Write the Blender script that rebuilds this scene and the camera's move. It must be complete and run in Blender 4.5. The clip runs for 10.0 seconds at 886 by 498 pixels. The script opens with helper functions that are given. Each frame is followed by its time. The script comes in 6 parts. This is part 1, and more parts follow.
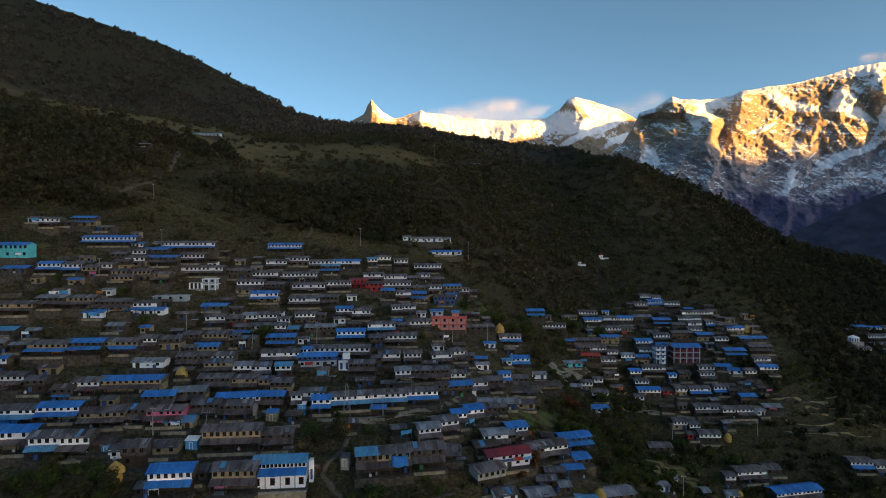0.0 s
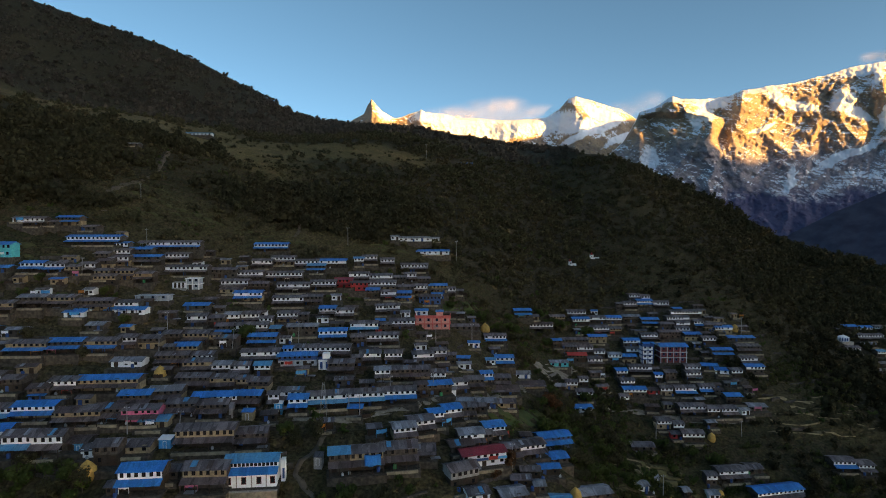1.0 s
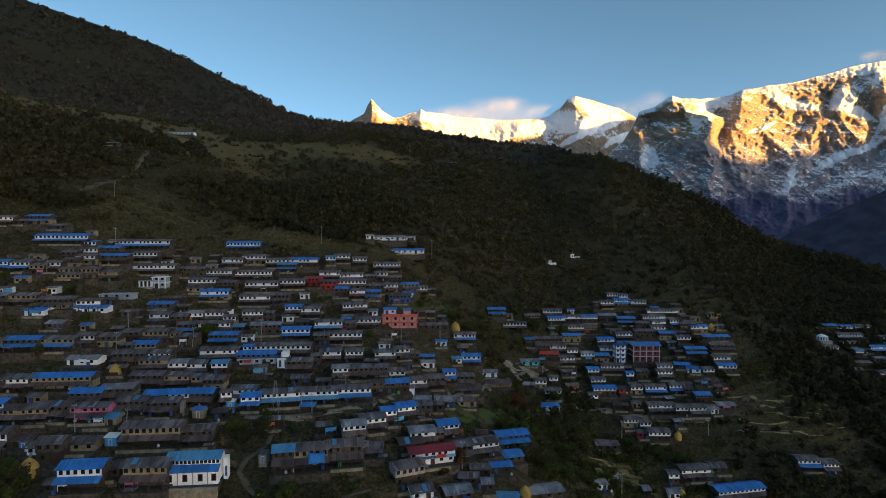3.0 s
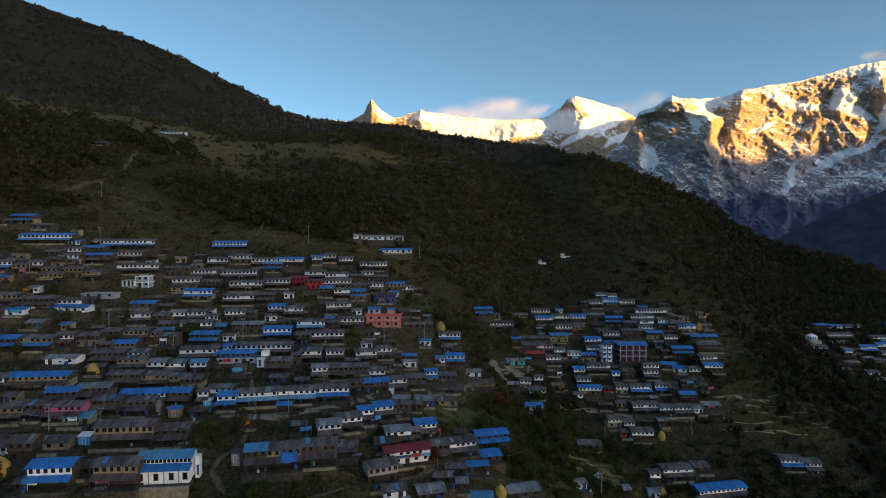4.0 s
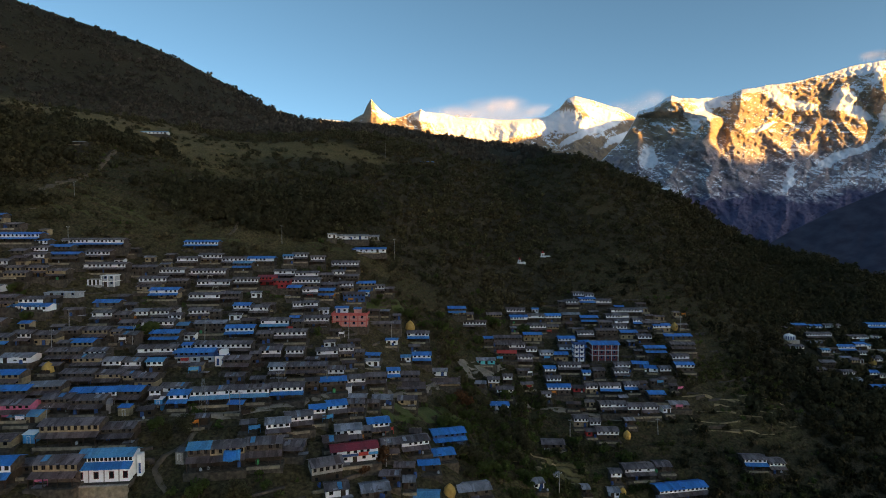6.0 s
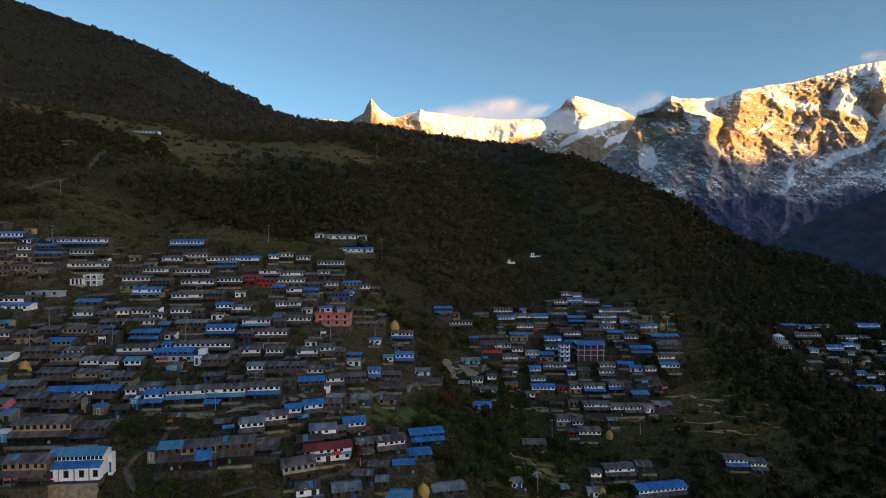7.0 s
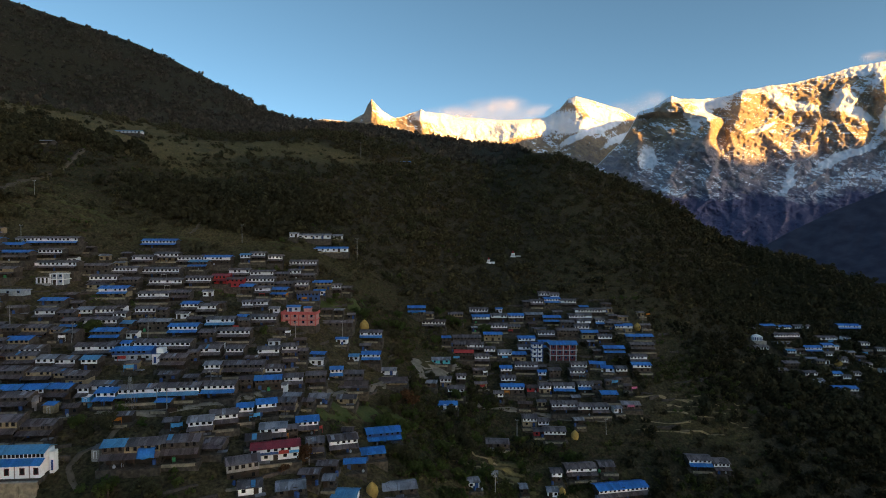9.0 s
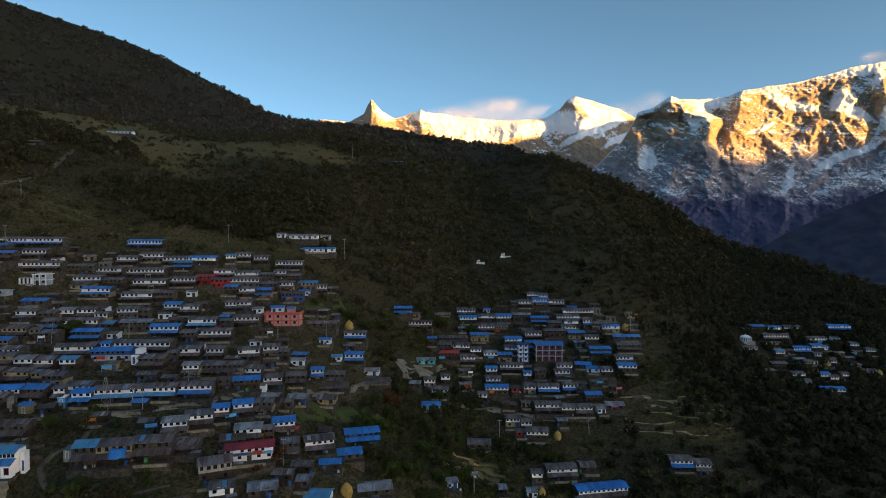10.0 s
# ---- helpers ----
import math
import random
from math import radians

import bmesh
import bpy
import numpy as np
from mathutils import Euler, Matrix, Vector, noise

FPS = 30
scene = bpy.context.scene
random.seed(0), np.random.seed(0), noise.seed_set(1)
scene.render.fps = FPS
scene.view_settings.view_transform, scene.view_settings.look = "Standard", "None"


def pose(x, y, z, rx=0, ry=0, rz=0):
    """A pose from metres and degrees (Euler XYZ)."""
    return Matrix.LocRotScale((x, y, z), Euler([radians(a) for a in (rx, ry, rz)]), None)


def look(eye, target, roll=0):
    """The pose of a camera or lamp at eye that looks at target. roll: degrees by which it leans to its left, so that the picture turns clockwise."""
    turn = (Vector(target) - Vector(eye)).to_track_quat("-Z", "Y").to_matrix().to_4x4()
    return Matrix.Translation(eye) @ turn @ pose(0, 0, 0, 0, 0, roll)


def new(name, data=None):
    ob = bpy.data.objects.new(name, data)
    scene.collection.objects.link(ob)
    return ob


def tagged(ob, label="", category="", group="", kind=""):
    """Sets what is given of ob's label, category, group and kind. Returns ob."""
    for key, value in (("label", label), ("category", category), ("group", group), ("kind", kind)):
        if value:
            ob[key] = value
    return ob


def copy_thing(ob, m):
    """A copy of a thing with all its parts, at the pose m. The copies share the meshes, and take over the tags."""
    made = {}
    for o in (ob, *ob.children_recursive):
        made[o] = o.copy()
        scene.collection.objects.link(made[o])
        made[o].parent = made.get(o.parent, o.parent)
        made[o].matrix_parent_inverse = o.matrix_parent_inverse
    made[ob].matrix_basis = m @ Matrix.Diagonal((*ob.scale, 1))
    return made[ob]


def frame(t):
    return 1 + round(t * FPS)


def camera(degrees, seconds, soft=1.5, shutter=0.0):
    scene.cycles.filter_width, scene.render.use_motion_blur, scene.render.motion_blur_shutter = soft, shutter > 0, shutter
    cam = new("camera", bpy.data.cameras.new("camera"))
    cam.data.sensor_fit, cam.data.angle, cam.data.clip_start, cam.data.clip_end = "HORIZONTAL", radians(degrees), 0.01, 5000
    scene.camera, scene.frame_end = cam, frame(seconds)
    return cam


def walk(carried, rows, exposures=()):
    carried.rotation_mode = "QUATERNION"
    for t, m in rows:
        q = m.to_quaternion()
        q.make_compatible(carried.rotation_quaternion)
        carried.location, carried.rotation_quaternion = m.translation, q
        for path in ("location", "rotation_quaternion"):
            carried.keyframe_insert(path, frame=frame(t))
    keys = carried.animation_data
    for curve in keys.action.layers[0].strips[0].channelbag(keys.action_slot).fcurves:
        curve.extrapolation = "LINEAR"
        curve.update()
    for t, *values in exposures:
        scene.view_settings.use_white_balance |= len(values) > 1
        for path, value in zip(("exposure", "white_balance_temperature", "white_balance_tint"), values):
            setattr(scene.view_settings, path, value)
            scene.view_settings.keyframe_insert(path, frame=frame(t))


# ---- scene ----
cam = camera(75.5, 10.0, soft=1.0)
PATH = [
    (0, (0.000, 0.000, 100.000), (-0.0000, 9.9939, 99.6510), -0.000),
    (0.5, (2.907, -0.084, 99.988), (2.8968, 9.9098, 99.6388), -0.003),
    (1, (5.848, -0.048, 99.926), (5.8329, 9.9457, 99.5719), -0.004),
    (1.5, (8.817, -0.041, 99.824), (8.7920, 9.9532, 99.4700), -0.007),
    (2, (11.815, -0.170, 99.772), (11.7850, 9.8235, 99.4179), -0.009),
    (2.5, (14.880, -0.162, 99.678), (14.8452, 9.8318, 99.3196), -0.010),
    (4, (23.628, -0.142, 99.387), (23.5776, 9.8511, 99.0283), -0.015),
    (4.5, (26.722, -0.176, 99.253), (26.6719, 9.8170, 98.8947), -0.015),
    (5, (29.734, -0.107, 99.154), (29.6740, 9.8862, 98.7911), -0.018),
    (5.5, (32.671, -0.109, 99.128), (32.6054, 9.8842, 98.7702), -0.019),
    (7, (41.822, -0.222, 99.169), (41.7420, 9.7710, 98.8066), 0.076),
    (7.5, (44.852, -0.195, 99.107), (44.7613, 9.7985, 98.7439), 0.073),
    (8, (47.946, -0.232, 99.006), (47.8462, 9.7611, 98.6486), 0.070),
    (8.5, (51.009, -0.096, 98.970), (50.9042, 9.8965, 98.6079), 0.069),
    (9, (54.036, -0.137, 98.933), (53.9260, 9.8564, 98.5757), 0.167),
    (9.5, (57.055, -0.072, 99.045), (56.9444, 9.9208, 98.6874), 0.167),
    (10, (60.120, -0.075, 99.007), (59.9997, 9.9182, 98.6548), 0.164),
]
walk(cam, [(t, look(eye, target, roll)) for t, eye, target, roll in PATH],
     exposures=[(0.0, 1.75, 8350, 8), (10.0, 1.75, 8350, 8)])

# ---- daylight: low sun from behind on the right, kept off the village by an added unseen ridge ----
SUN_HEIGHT, SUN_SIDE = radians(6.0), (0.8, -0.6)
world = bpy.data.worlds.new("sky")
scene.world = world
world.use_nodes = True
sky = world.node_tree.nodes.new("ShaderNodeTexSky")
sky.sky_type, sky.sun_disc = "NISHITA", False
sky.sun_elevation, sky.sun_rotation = SUN_HEIGHT, math.atan2(SUN_SIDE[0], SUN_SIDE[1])
sky.altitude, sky.air_density, sky.dust_density, sky.ozone_density = 2500.0, 0.45, 7.8, 1.75
back = world.node_tree.nodes["Background"]
clear = world.node_tree.nodes.new("ShaderNodeHueSaturation")
clear.inputs["Hue"].default_value, clear.inputs["Saturation"].default_value = 0.485, 1.03
world.node_tree.links.new(sky.outputs[0], clear.inputs["Color"])
world.node_tree.links.new(clear.outputs[0], back.inputs[0])
back.inputs[1].default_value = 0.113
lamp = bpy.data.lights.new("sun", "SUN")
lamp.energy, lamp.angle, lamp.color = 5.0, radians(0.5), (1.0, 0.55, 0.16)
sun = new("sun", lamp)
sun.matrix_world = look((0, 0, 0), (-SUN_SIDE[0], -SUN_SIDE[1], -math.tan(SUN_HEIGHT)))

# ---- lie of the land ----
NU, NV, U0, U1, V0, V1 = 12, 8, -0.74, 0.74, math.log(110.0), math.log(1010.0)
LATTICE = np.array([
    -84.1, -9.7, 98.9, 185.2, 239.3, 433.9, 644.6, 970.5,
    -46.6, 1.9, 65.7, 146.6, 215.0, 304.8, 558.2, 870.8,
    -9.1, 13.5, 35.9, 116.8, 193.2, 189.4, 483.8, 771.5,
    13.1, 38.5, 52.7, 98.4, 184.5, 194.6, 418.3, 620.1,
    9.0, 31.7, 52.1, 66.9, 151.3, 182.7, 259.5, 429.0,
    -3.8, 5.1, 56.7, 66.9, 158.2, 219.4, 263.0, 330.8,
    -0.9, 12.9, 37.2, 13.4, 88.8, 179.1, 209.7, 280.9,
    0.9, -2.6, -13.4, 41.9, 90.2, 262.4, 224.1, 251.7,
    -8.5, -11.5, -7.9, 34.5, 30.1, 146.5, 222.9, 266.6,
    -20.8, -12.5, -1.4, 6.8, 51.8, 156.4, 224.8, 284.3,
    -34.4, -25.5, -19.7, -17.3, 32.5, 130.7, 216.1, 296.4,
    -50.1, -47.7, -43.0, -24.8, 24.2, 103.7, 200.8, 303.2,
]).reshape(NU, NV)


def spline_weights(s, count):
    s = np.clip(s, 0.0, 1.0) * (count - 3)
    i = np.minimum(np.floor(s).astype(int), count - 4)
    f = s - i
    return i, ((1 - f) ** 3 / 6, (3 * f**3 - 6 * f**2 + 4) / 6, (-3 * f**3 + 3 * f**2 + 3 * f + 1) / 6, f**3 / 6)


def smooth(a, b, s):
    q = np.clip((s - a) / (b - a), 0.0, 1.0)
    return q * q * (3 - 2 * q)


def bare(x, y):
    """The broad form of the hillside without terraces or small relief."""
    yy = np.clip(y, 62.0, 940.0)
    u = (x - 30.0) / (yy + 150.0)
    i, wu = spline_weights((u - U0) / (U1 - U0), NU)
    j, wv = spline_weights((np.log(yy + 50.0) - V0) / (V1 - V0), NV)
    z = sum(wu[a] * wv[b] * LATTICE[i + a, j + b] for a in range(4) for b in range(4))
    out = np.maximum(np.abs(u) - 0.74, 0.0) * (yy + 150.0)
    z = z + np.where(u < 0, 0.32 * np.minimum(out, 900.0), -0.35 * np.minimum(out, 700.0))
    return z + 0.22 * np.minimum(y - 62.0, 0.0)


def crest(x, y):
    """How far behind the crest of the spur a place lies."""
    u = (x - 30.0) / (np.clip(y, 62.0, 3000.0) + 150.0)
    line = 452.0 - 80.0 * smooth(-0.25, -0.6, u) - 90.0 * smooth(0.3, 0.65, u) + 440.0 / (1.0 + np.exp(np.clip((u - 0.112) / 0.011, -40, 40)))
    return y - line


def value_noise(x, y, seed=0):
    xi, yi = np.floor(x).astype(np.int64), np.floor(y).astype(np.int64)
    fx, fy = x - xi, y - yi
    fx, fy = fx * fx * (3 - 2 * fx), fy * fy * (3 - 2 * fy)

    def h(a, b):
        n = (a * 374761393 + b * 668265263 + seed * 1274126177) & 0x7FFFFFFF
        n = ((n ^ (n >> 13)) * 1103515245 + 12345) & 0x7FFFFFFF
        n = ((n ^ (n >> 15)) * 1597334677) & 0x7FFFFFFF
        return (n ^ (n >> 12)) % 65536 / 65536.0

    top = h(xi, yi) * (1 - fx) + h(xi + 1, yi) * fx
    low = h(xi, yi + 1) * (1 - fx) + h(xi + 1, yi + 1) * fx
    return top * (1 - fy) + low * fy


def fbm(x, y, octaves=4, seed=0, ridged=False):
    total, size, norm = 0.0, 1.0, 0.0
    for o in range(octaves):
        n = value_noise(x * 2**o + 17.3 * o, y * 2**o - 9.1 * o, seed + o)
        total = total + size * ((1 - np.abs(2 * n - 1)) if ridged else n)
        norm, size = norm + size, size * 0.5
    return total / norm


def terraced(x, y):
    """Where people have cut the slope into steps: the village, the fields and the grassy bench."""
    u = (x - 30.0) / (np.clip(y, 62.0, 900.0) + 150.0)
    m = smooth(95, 120, y) * (1 - smooth(235, 290, y - 90 * smooth(0.0, 0.25, u) * (1 - smooth(0.3, 0.5, u)))) * smooth(-0.75, -0.6, u)
    return m * (1 - smooth(0.42, 0.55, u) * (1 - smooth(0.0, 1.0, y / 230)))


def ground(x, y):
    x, y = np.asarray(x, float), np.asarray(y, float)
    z = bare(x, y)
    m = terraced(x, y)
    wob = z + 1.2 * fbm(x / 25, y / 25, 2, 5)
    step = 1.9
    f = wob / step - np.floor(wob / step)
    z = z + m * (step * (smooth(0.72, 0.98, f) - f) * 0.75 + 0.5)
    z = z + (1 - m) * (4.5 * (fbm(x / 42, y / 42, 4, 11) - 0.5) + 7 * (fbm(x / 130, y / 130, 2, 23) - 0.5) * smooth(300, 500, y))
    z = z - 4.6 * (1 - smooth(6.0, 8.5, np.abs(x + 32.6))) * smooth(109.2, 107.8, y) * smooth(92.0, 101.0, y)
    z = z + 7.5 * smooth(-0.06, -0.3, (x - 30.0) / (np.clip(y, 62.0, 3000.0) + 150.0)) * smooth(560, 800, y)
    u = (x - 30.0) / (np.clip(y, 62.0, 3000.0) + 150.0)
    z = z + np.interp(u, (0.1, 0.135, 0.16, 0.185, 0.21, 0.24, 0.29, 0.38, 0.42, 0.46, 0.5, 0.58), (0, 5.5, 8.5, 6, -1, -8, -10, -9, -5, 0, 2.5, 0)) * smooth(340, 440, y) * (1 - smooth(500, 540, y))
    z = z + np.interp(u, (0.03, 0.075, 0.1, 0.14), (0, -3, -7, -9)) * smooth(520, 600, y)
    z = z + np.interp(u, (-0.75, -0.69, -0.6, -0.53, -0.46, -0.41, -0.36, -0.3, -0.235, -0.19), (-10, -8, 0, 4, 3, 0, -3, 0, -5, 0)) * smooth(600, 780, y)
    behind = np.maximum(crest(x, y), 0.0)
    z = z - 0.62 * behind * smooth(0, 60, behind)
    z = np.maximum(z, -420 + 60 * fbm(x / 300, y / 300, 3, 7))
    z = z - 150 * smooth(-60, -700, y) * (x < 1500)
    return z


def ground_at(x, y):
    return float(ground(np.array([x]), np.array([y]))[0])

# ---- materials ----
def material(name, colour, second=None, rough=0.85, metal=0.0, grain=8.0, blotch=0.6, bump=0.15, bump_size=20.0, per="", spread=0.0, wave=0.0, mottle=(0.72, 1.22)):
    """colour and second are mixed by blotches; per 'object' or 'island' varies the value of each piece by spread."""
    m = bpy.data.materials.new(name)
    m.use_nodes = True
    nt = m.node_tree
    n, link = nt.nodes, nt.links
    bsdf = n["Principled BSDF"]
    bsdf.inputs["Roughness"].default_value, bsdf.inputs["Metallic"].default_value = rough, metal
    bsdf.inputs["Specular IOR Level"].default_value = 0.06 if per == "island" else 0.2
    co = n.new("ShaderNodeTexCoord")
    big, small = n.new("ShaderNodeTexNoise"), n.new("ShaderNodeTexNoise")
    big.inputs["Scale"].default_value, big.inputs["Detail"].default_value = blotch, 5
    small.inputs["Scale"].default_value, small.inputs["Detail"].default_value = grain, 6
    for t in (big, small):
        link.new(co.outputs["Object"], t.inputs["Vector"])
    mix = n.new("ShaderNodeMix")
    mix.data_type = "RGBA"
    ramp = n.new("ShaderNodeMapRange")
    ramp.inputs["From Min"].default_value, ramp.inputs["From Max"].default_value = 0.38, 0.64
    link.new(big.outputs["Fac"], ramp.inputs["Value"])
    link.new(ramp.outputs[0], mix.inputs["Factor"])
    mix.inputs["A"].default_value = (*colour, 1)
    mix.inputs["B"].default_value = (*(second or [0.8 * c for c in colour]), 1)
    hsv = n.new("ShaderNodeHueSaturation")
    link.new(mix.outputs["Result"], hsv.inputs["Color"])
    val = n.new("ShaderNodeMapRange")
    val.inputs["From Min"].default_value, val.inputs["From Max"].default_value = 0.25, 0.75
    val.inputs["To Min"].default_value, val.inputs["To Max"].default_value = mottle
    link.new(small.outputs["Fac"], val.inputs["Value"])
    last = val.outputs[0]
    if per:
        if per == "object":
            src = n.new("ShaderNodeObjectInfo").outputs["Random"]
        elif per == "island":
            src = n.new("ShaderNodeNewGeometry").outputs["Random Per Island"]
        else:
            cell = n.new("ShaderNodeTexVoronoi")
            cell.voronoi_dimensions = "4D"
            cell.feature = "F1"
            cell.inputs["Scale"].default_value = 1.0
            squash = n.new("ShaderNodeMapping")
            squash.inputs["Scale"].default_value = (1.05, 0.22, 0.0)
            link.new(co.outputs["Object"], squash.inputs["Vector"])
            link.new(squash.outputs[0], cell.inputs["Vector"])
            own = n.new("ShaderNodeMath")
            own.operation = "MULTIPLY"
            own.inputs[1].default_value = 90.0
            link.new(n.new("ShaderNodeObjectInfo").outputs["Random"], own.inputs[0])
            link.new(own.outputs[0], cell.inputs["W"])
            grey = n.new("ShaderNodeSeparateColor")
            link.new(cell.outputs["Color"], grey.inputs[0])
            src = grey.outputs[0]
        sp = n.new("ShaderNodeMapRange")
        sp.inputs["To Min"].default_value, sp.inputs["To Max"].default_value = 1 - spread, 1 + spread
        link.new(src, sp.inputs["Value"])
        mul = n.new("ShaderNodeMath")
        mul.operation = "MULTIPLY"
        link.new(last, mul.inputs[0])
        link.new(sp.outputs[0], mul.inputs[1])
        last = mul.outputs[0]
    link.new(last, hsv.inputs["Value"])
    link.new(hsv.outputs[0], bsdf.inputs["Base Color"])
    if per == "island":
        thin, both = n.new("ShaderNodeBsdfTranslucent"), n.new("ShaderNodeMixShader")
        both.inputs[0].default_value = 0.4
        link.new(hsv.outputs[0], thin.inputs["Color"])
        link.new(bsdf.outputs[0], both.inputs[1])
        link.new(thin.outputs[0], both.inputs[2])
        link.new(both.outputs[0], n["Material Output"].inputs["Surface"])
    height = small.outputs["Fac"]
    if wave:
        wv = n.new("ShaderNodeTexWave")
        wv.inputs["Scale"].default_value, wv.inputs["Distortion"].default_value = wave, 0.0
        link.new(co.outputs["Object"], wv.inputs["Vector"])
        height = wv.outputs["Fac"]
    if bump:
        b = n.new("ShaderNodeBump")
        b.inputs["Strength"].default_value, b.inputs["Distance"].default_value = bump, 1.0 / bump_size
        link.new(height, b.inputs["Height"])
        link.new(b.outputs[0], bsdf.inputs["Normal"])
    return m


def sheet(name, colour, second, spread=0.16):
    return material(name, colour, second, rough=0.5, metal=0.0, grain=3.0, blotch=0.35, bump=0.5, bump_size=40, per="sheet", spread=spread, wave=6.0)


BLUE = sheet("blue_painted_sheet", (0.009, 0.172, 0.52), (0.016, 0.195, 0.51), 0.22)
CYAN = sheet("faded_blue_sheet", (0.04, 0.24, 0.46), (0.08, 0.28, 0.46))
GREY = sheet("weathered_grey_sheet", (0.135, 0.118, 0.126), (0.08, 0.065, 0.069), 0.48)
SILVER = sheet("pale_zinc_sheet", (0.22, 0.24, 0.28), (0.14, 0.15, 0.175), 0.42)
MAROON = sheet("dull_red_sheet", (0.26, 0.03, 0.045), (0.2, 0.03, 0.04), 0.1)
RED = sheet("red_painted_sheet", (0.5, 0.05, 0.045), (0.4, 0.05, 0.04), 0.1)
BROWN = sheet("rusty_brown_sheet", (0.066, 0.047, 0.046), (0.1, 0.07, 0.062), 0.42)
WHITE = material("limewash", (0.86, 0.88, 0.91), (0.78, 0.79, 0.81), grain=2.5, blotch=0.9, mottle=(0.88, 1.08))
OCHRE = material("ochre_mud_plaster", (0.35, 0.272, 0.168), (0.25, 0.192, 0.122), grain=2.5, blotch=0.9)
STONE = material("dry_stone_wall", (0.096, 0.08, 0.07), (0.05, 0.042, 0.037), grain=2.4, blotch=1.3, bump=0.9, bump_size=6)
# dark stone; on lower storeys its tone stands in for veranda shade
DARKSTONE = material("shade_dark_stone", (0.055, 0.043, 0.033), (0.034, 0.027, 0.021), grain=3.5, blotch=0.8, bump=0.6, bump_size=12)
REDWALL = material("red_wall_paint", (0.42, 0.045, 0.045), (0.34, 0.04, 0.045), grain=2, blotch=0.7)
BLUEWALL = material("blue_wall_paint", (0.03, 0.09, 0.27), (0.04, 0.09, 0.2), grain=2, blotch=0.7)
SKYBLUE = material("bright_blue_sheet_wall", (0.05, 0.36, 0.68), (0.07, 0.3, 0.55), grain=2, blotch=0.7)
PINK = material("pink_wall_paint", (0.6, 0.16, 0.28), (0.5, 0.13, 0.24), grain=2, blotch=0.7)
TEAL = material("turquoise_wall_paint", (0.08, 0.56, 0.6), (0.07, 0.48, 0.54), grain=2, blotch=0.7)
SALMON = material("salmon_wall_paint", (0.62, 0.14, 0.13), (0.54, 0.12, 0.11), grain=2, blotch=0.7)
CREAM = material("pale_pink_wall_paint", (0.62, 0.3, 0.27), (0.55, 0.26, 0.23), grain=2, blotch=0.7)
LIMEWASHED_BLUE = material("faded_pale_blue_paint", (0.42, 0.47, 0.52), (0.3, 0.34, 0.38), grain=2.5, blotch=0.8)
CONCRETE = material("raw_concrete", (0.33, 0.32, 0.31), (0.24, 0.23, 0.22), grain=4, blotch=0.8)
PALESTONE = material("pale_stone_coping", (0.29, 0.245, 0.175), (0.17, 0.145, 0.11), grain=1.8, blotch=1.0, bump=0.7, bump_size=7)
PAVING = material("stone_terrace", (0.095, 0.08, 0.064), (0.042, 0.036, 0.029), grain=1.6, blotch=1.1, bump=0.9, bump_size=5)
WOOD = material("dark_timber", (0.055, 0.036, 0.026), (0.035, 0.025, 0.02), grain=6, blotch=1)
PANE = material("dark_window_glass", (0.012, 0.013, 0.016), rough=0.25, bump=0)
STRAW = material("straw", (0.5, 0.33, 0.1), (0.38, 0.24, 0.07), grain=9, blotch=1.2, bump=0.6, bump_size=10)
POLE = material("grey_pole", (0.3, 0.3, 0.3), (0.2, 0.2, 0.2), grain=3, blotch=0.5, rough=0.6)
BARK = material("bark", (0.07, 0.052, 0.04), (0.05, 0.04, 0.03), grain=6, blotch=1.5)
LEAF = material("leaves", (0.074, 0.073, 0.038), (0.1, 0.087, 0.047), rough=0.8, grain=0.6, blotch=0.035, bump=0, per="island", spread=0.24)
DRY = material("dry_leaves", (0.1, 0.08, 0.044), (0.07, 0.064, 0.033), rough=0.85, grain=0.6, blotch=0.05, bump=0, per="island", spread=0.25)
RAVINELEAF = material("deep_green_leaves", (0.062, 0.075, 0.026), (0.08, 0.08, 0.032), rough=0.8, grain=0.6, blotch=0.1, bump=0, per="island", spread=0.28)
# LEAF darkened: the dim slope's shade is put into the colour
DARKLEAF = material("shade_dark_leaves", (0.055, 0.054, 0.03), (0.07, 0.063, 0.034), rough=0.85, grain=0.6, blotch=0.06, bump=0, per="island", spread=0.2)
# about half of LEAF: the gully's deep shade is put into the colour
GULLYLEAF = material("gully_shade_leaves", (0.035, 0.033, 0.018), (0.045, 0.039, 0.021), rough=0.85, grain=0.6, blotch=0.06, bump=0, per="island", spread=0.2)
AUTUMN = material("rusty_leaves", (0.13, 0.062, 0.03), (0.1, 0.058, 0.03), rough=0.85, grain=0.6, blotch=0.2, bump=0, per="island", spread=0.25)
MAROONWALL = material("dark_maroon_wall_paint", (0.16, 0.04, 0.05), (0.12, 0.035, 0.04), grain=2, blotch=0.7)
# bluish tone puts the distance haze into the foothill's colour
HAZEHILL = material("hazy_wooded_slope", (0.04, 0.043, 0.07), (0.052, 0.053, 0.077), rough=0.95, grain=0.02, blotch=0.02, bump=0.3, bump_size=0.1)
# dry brown leaves, lightened and greyed so the colour holds distance haze
FARLEAF = material("hazy_brown_leaves", (0.088, 0.076, 0.062), (0.106, 0.09, 0.074), rough=0.85, grain=0.3, blotch=0.012, bump=0, per="island", spread=0.14)
BRIGHT = material("garden_leaves", (0.062, 0.094, 0.025), (0.082, 0.098, 0.033), rough=0.8, grain=0.8, blotch=0.15, bump=0, per="island", spread=0.16)


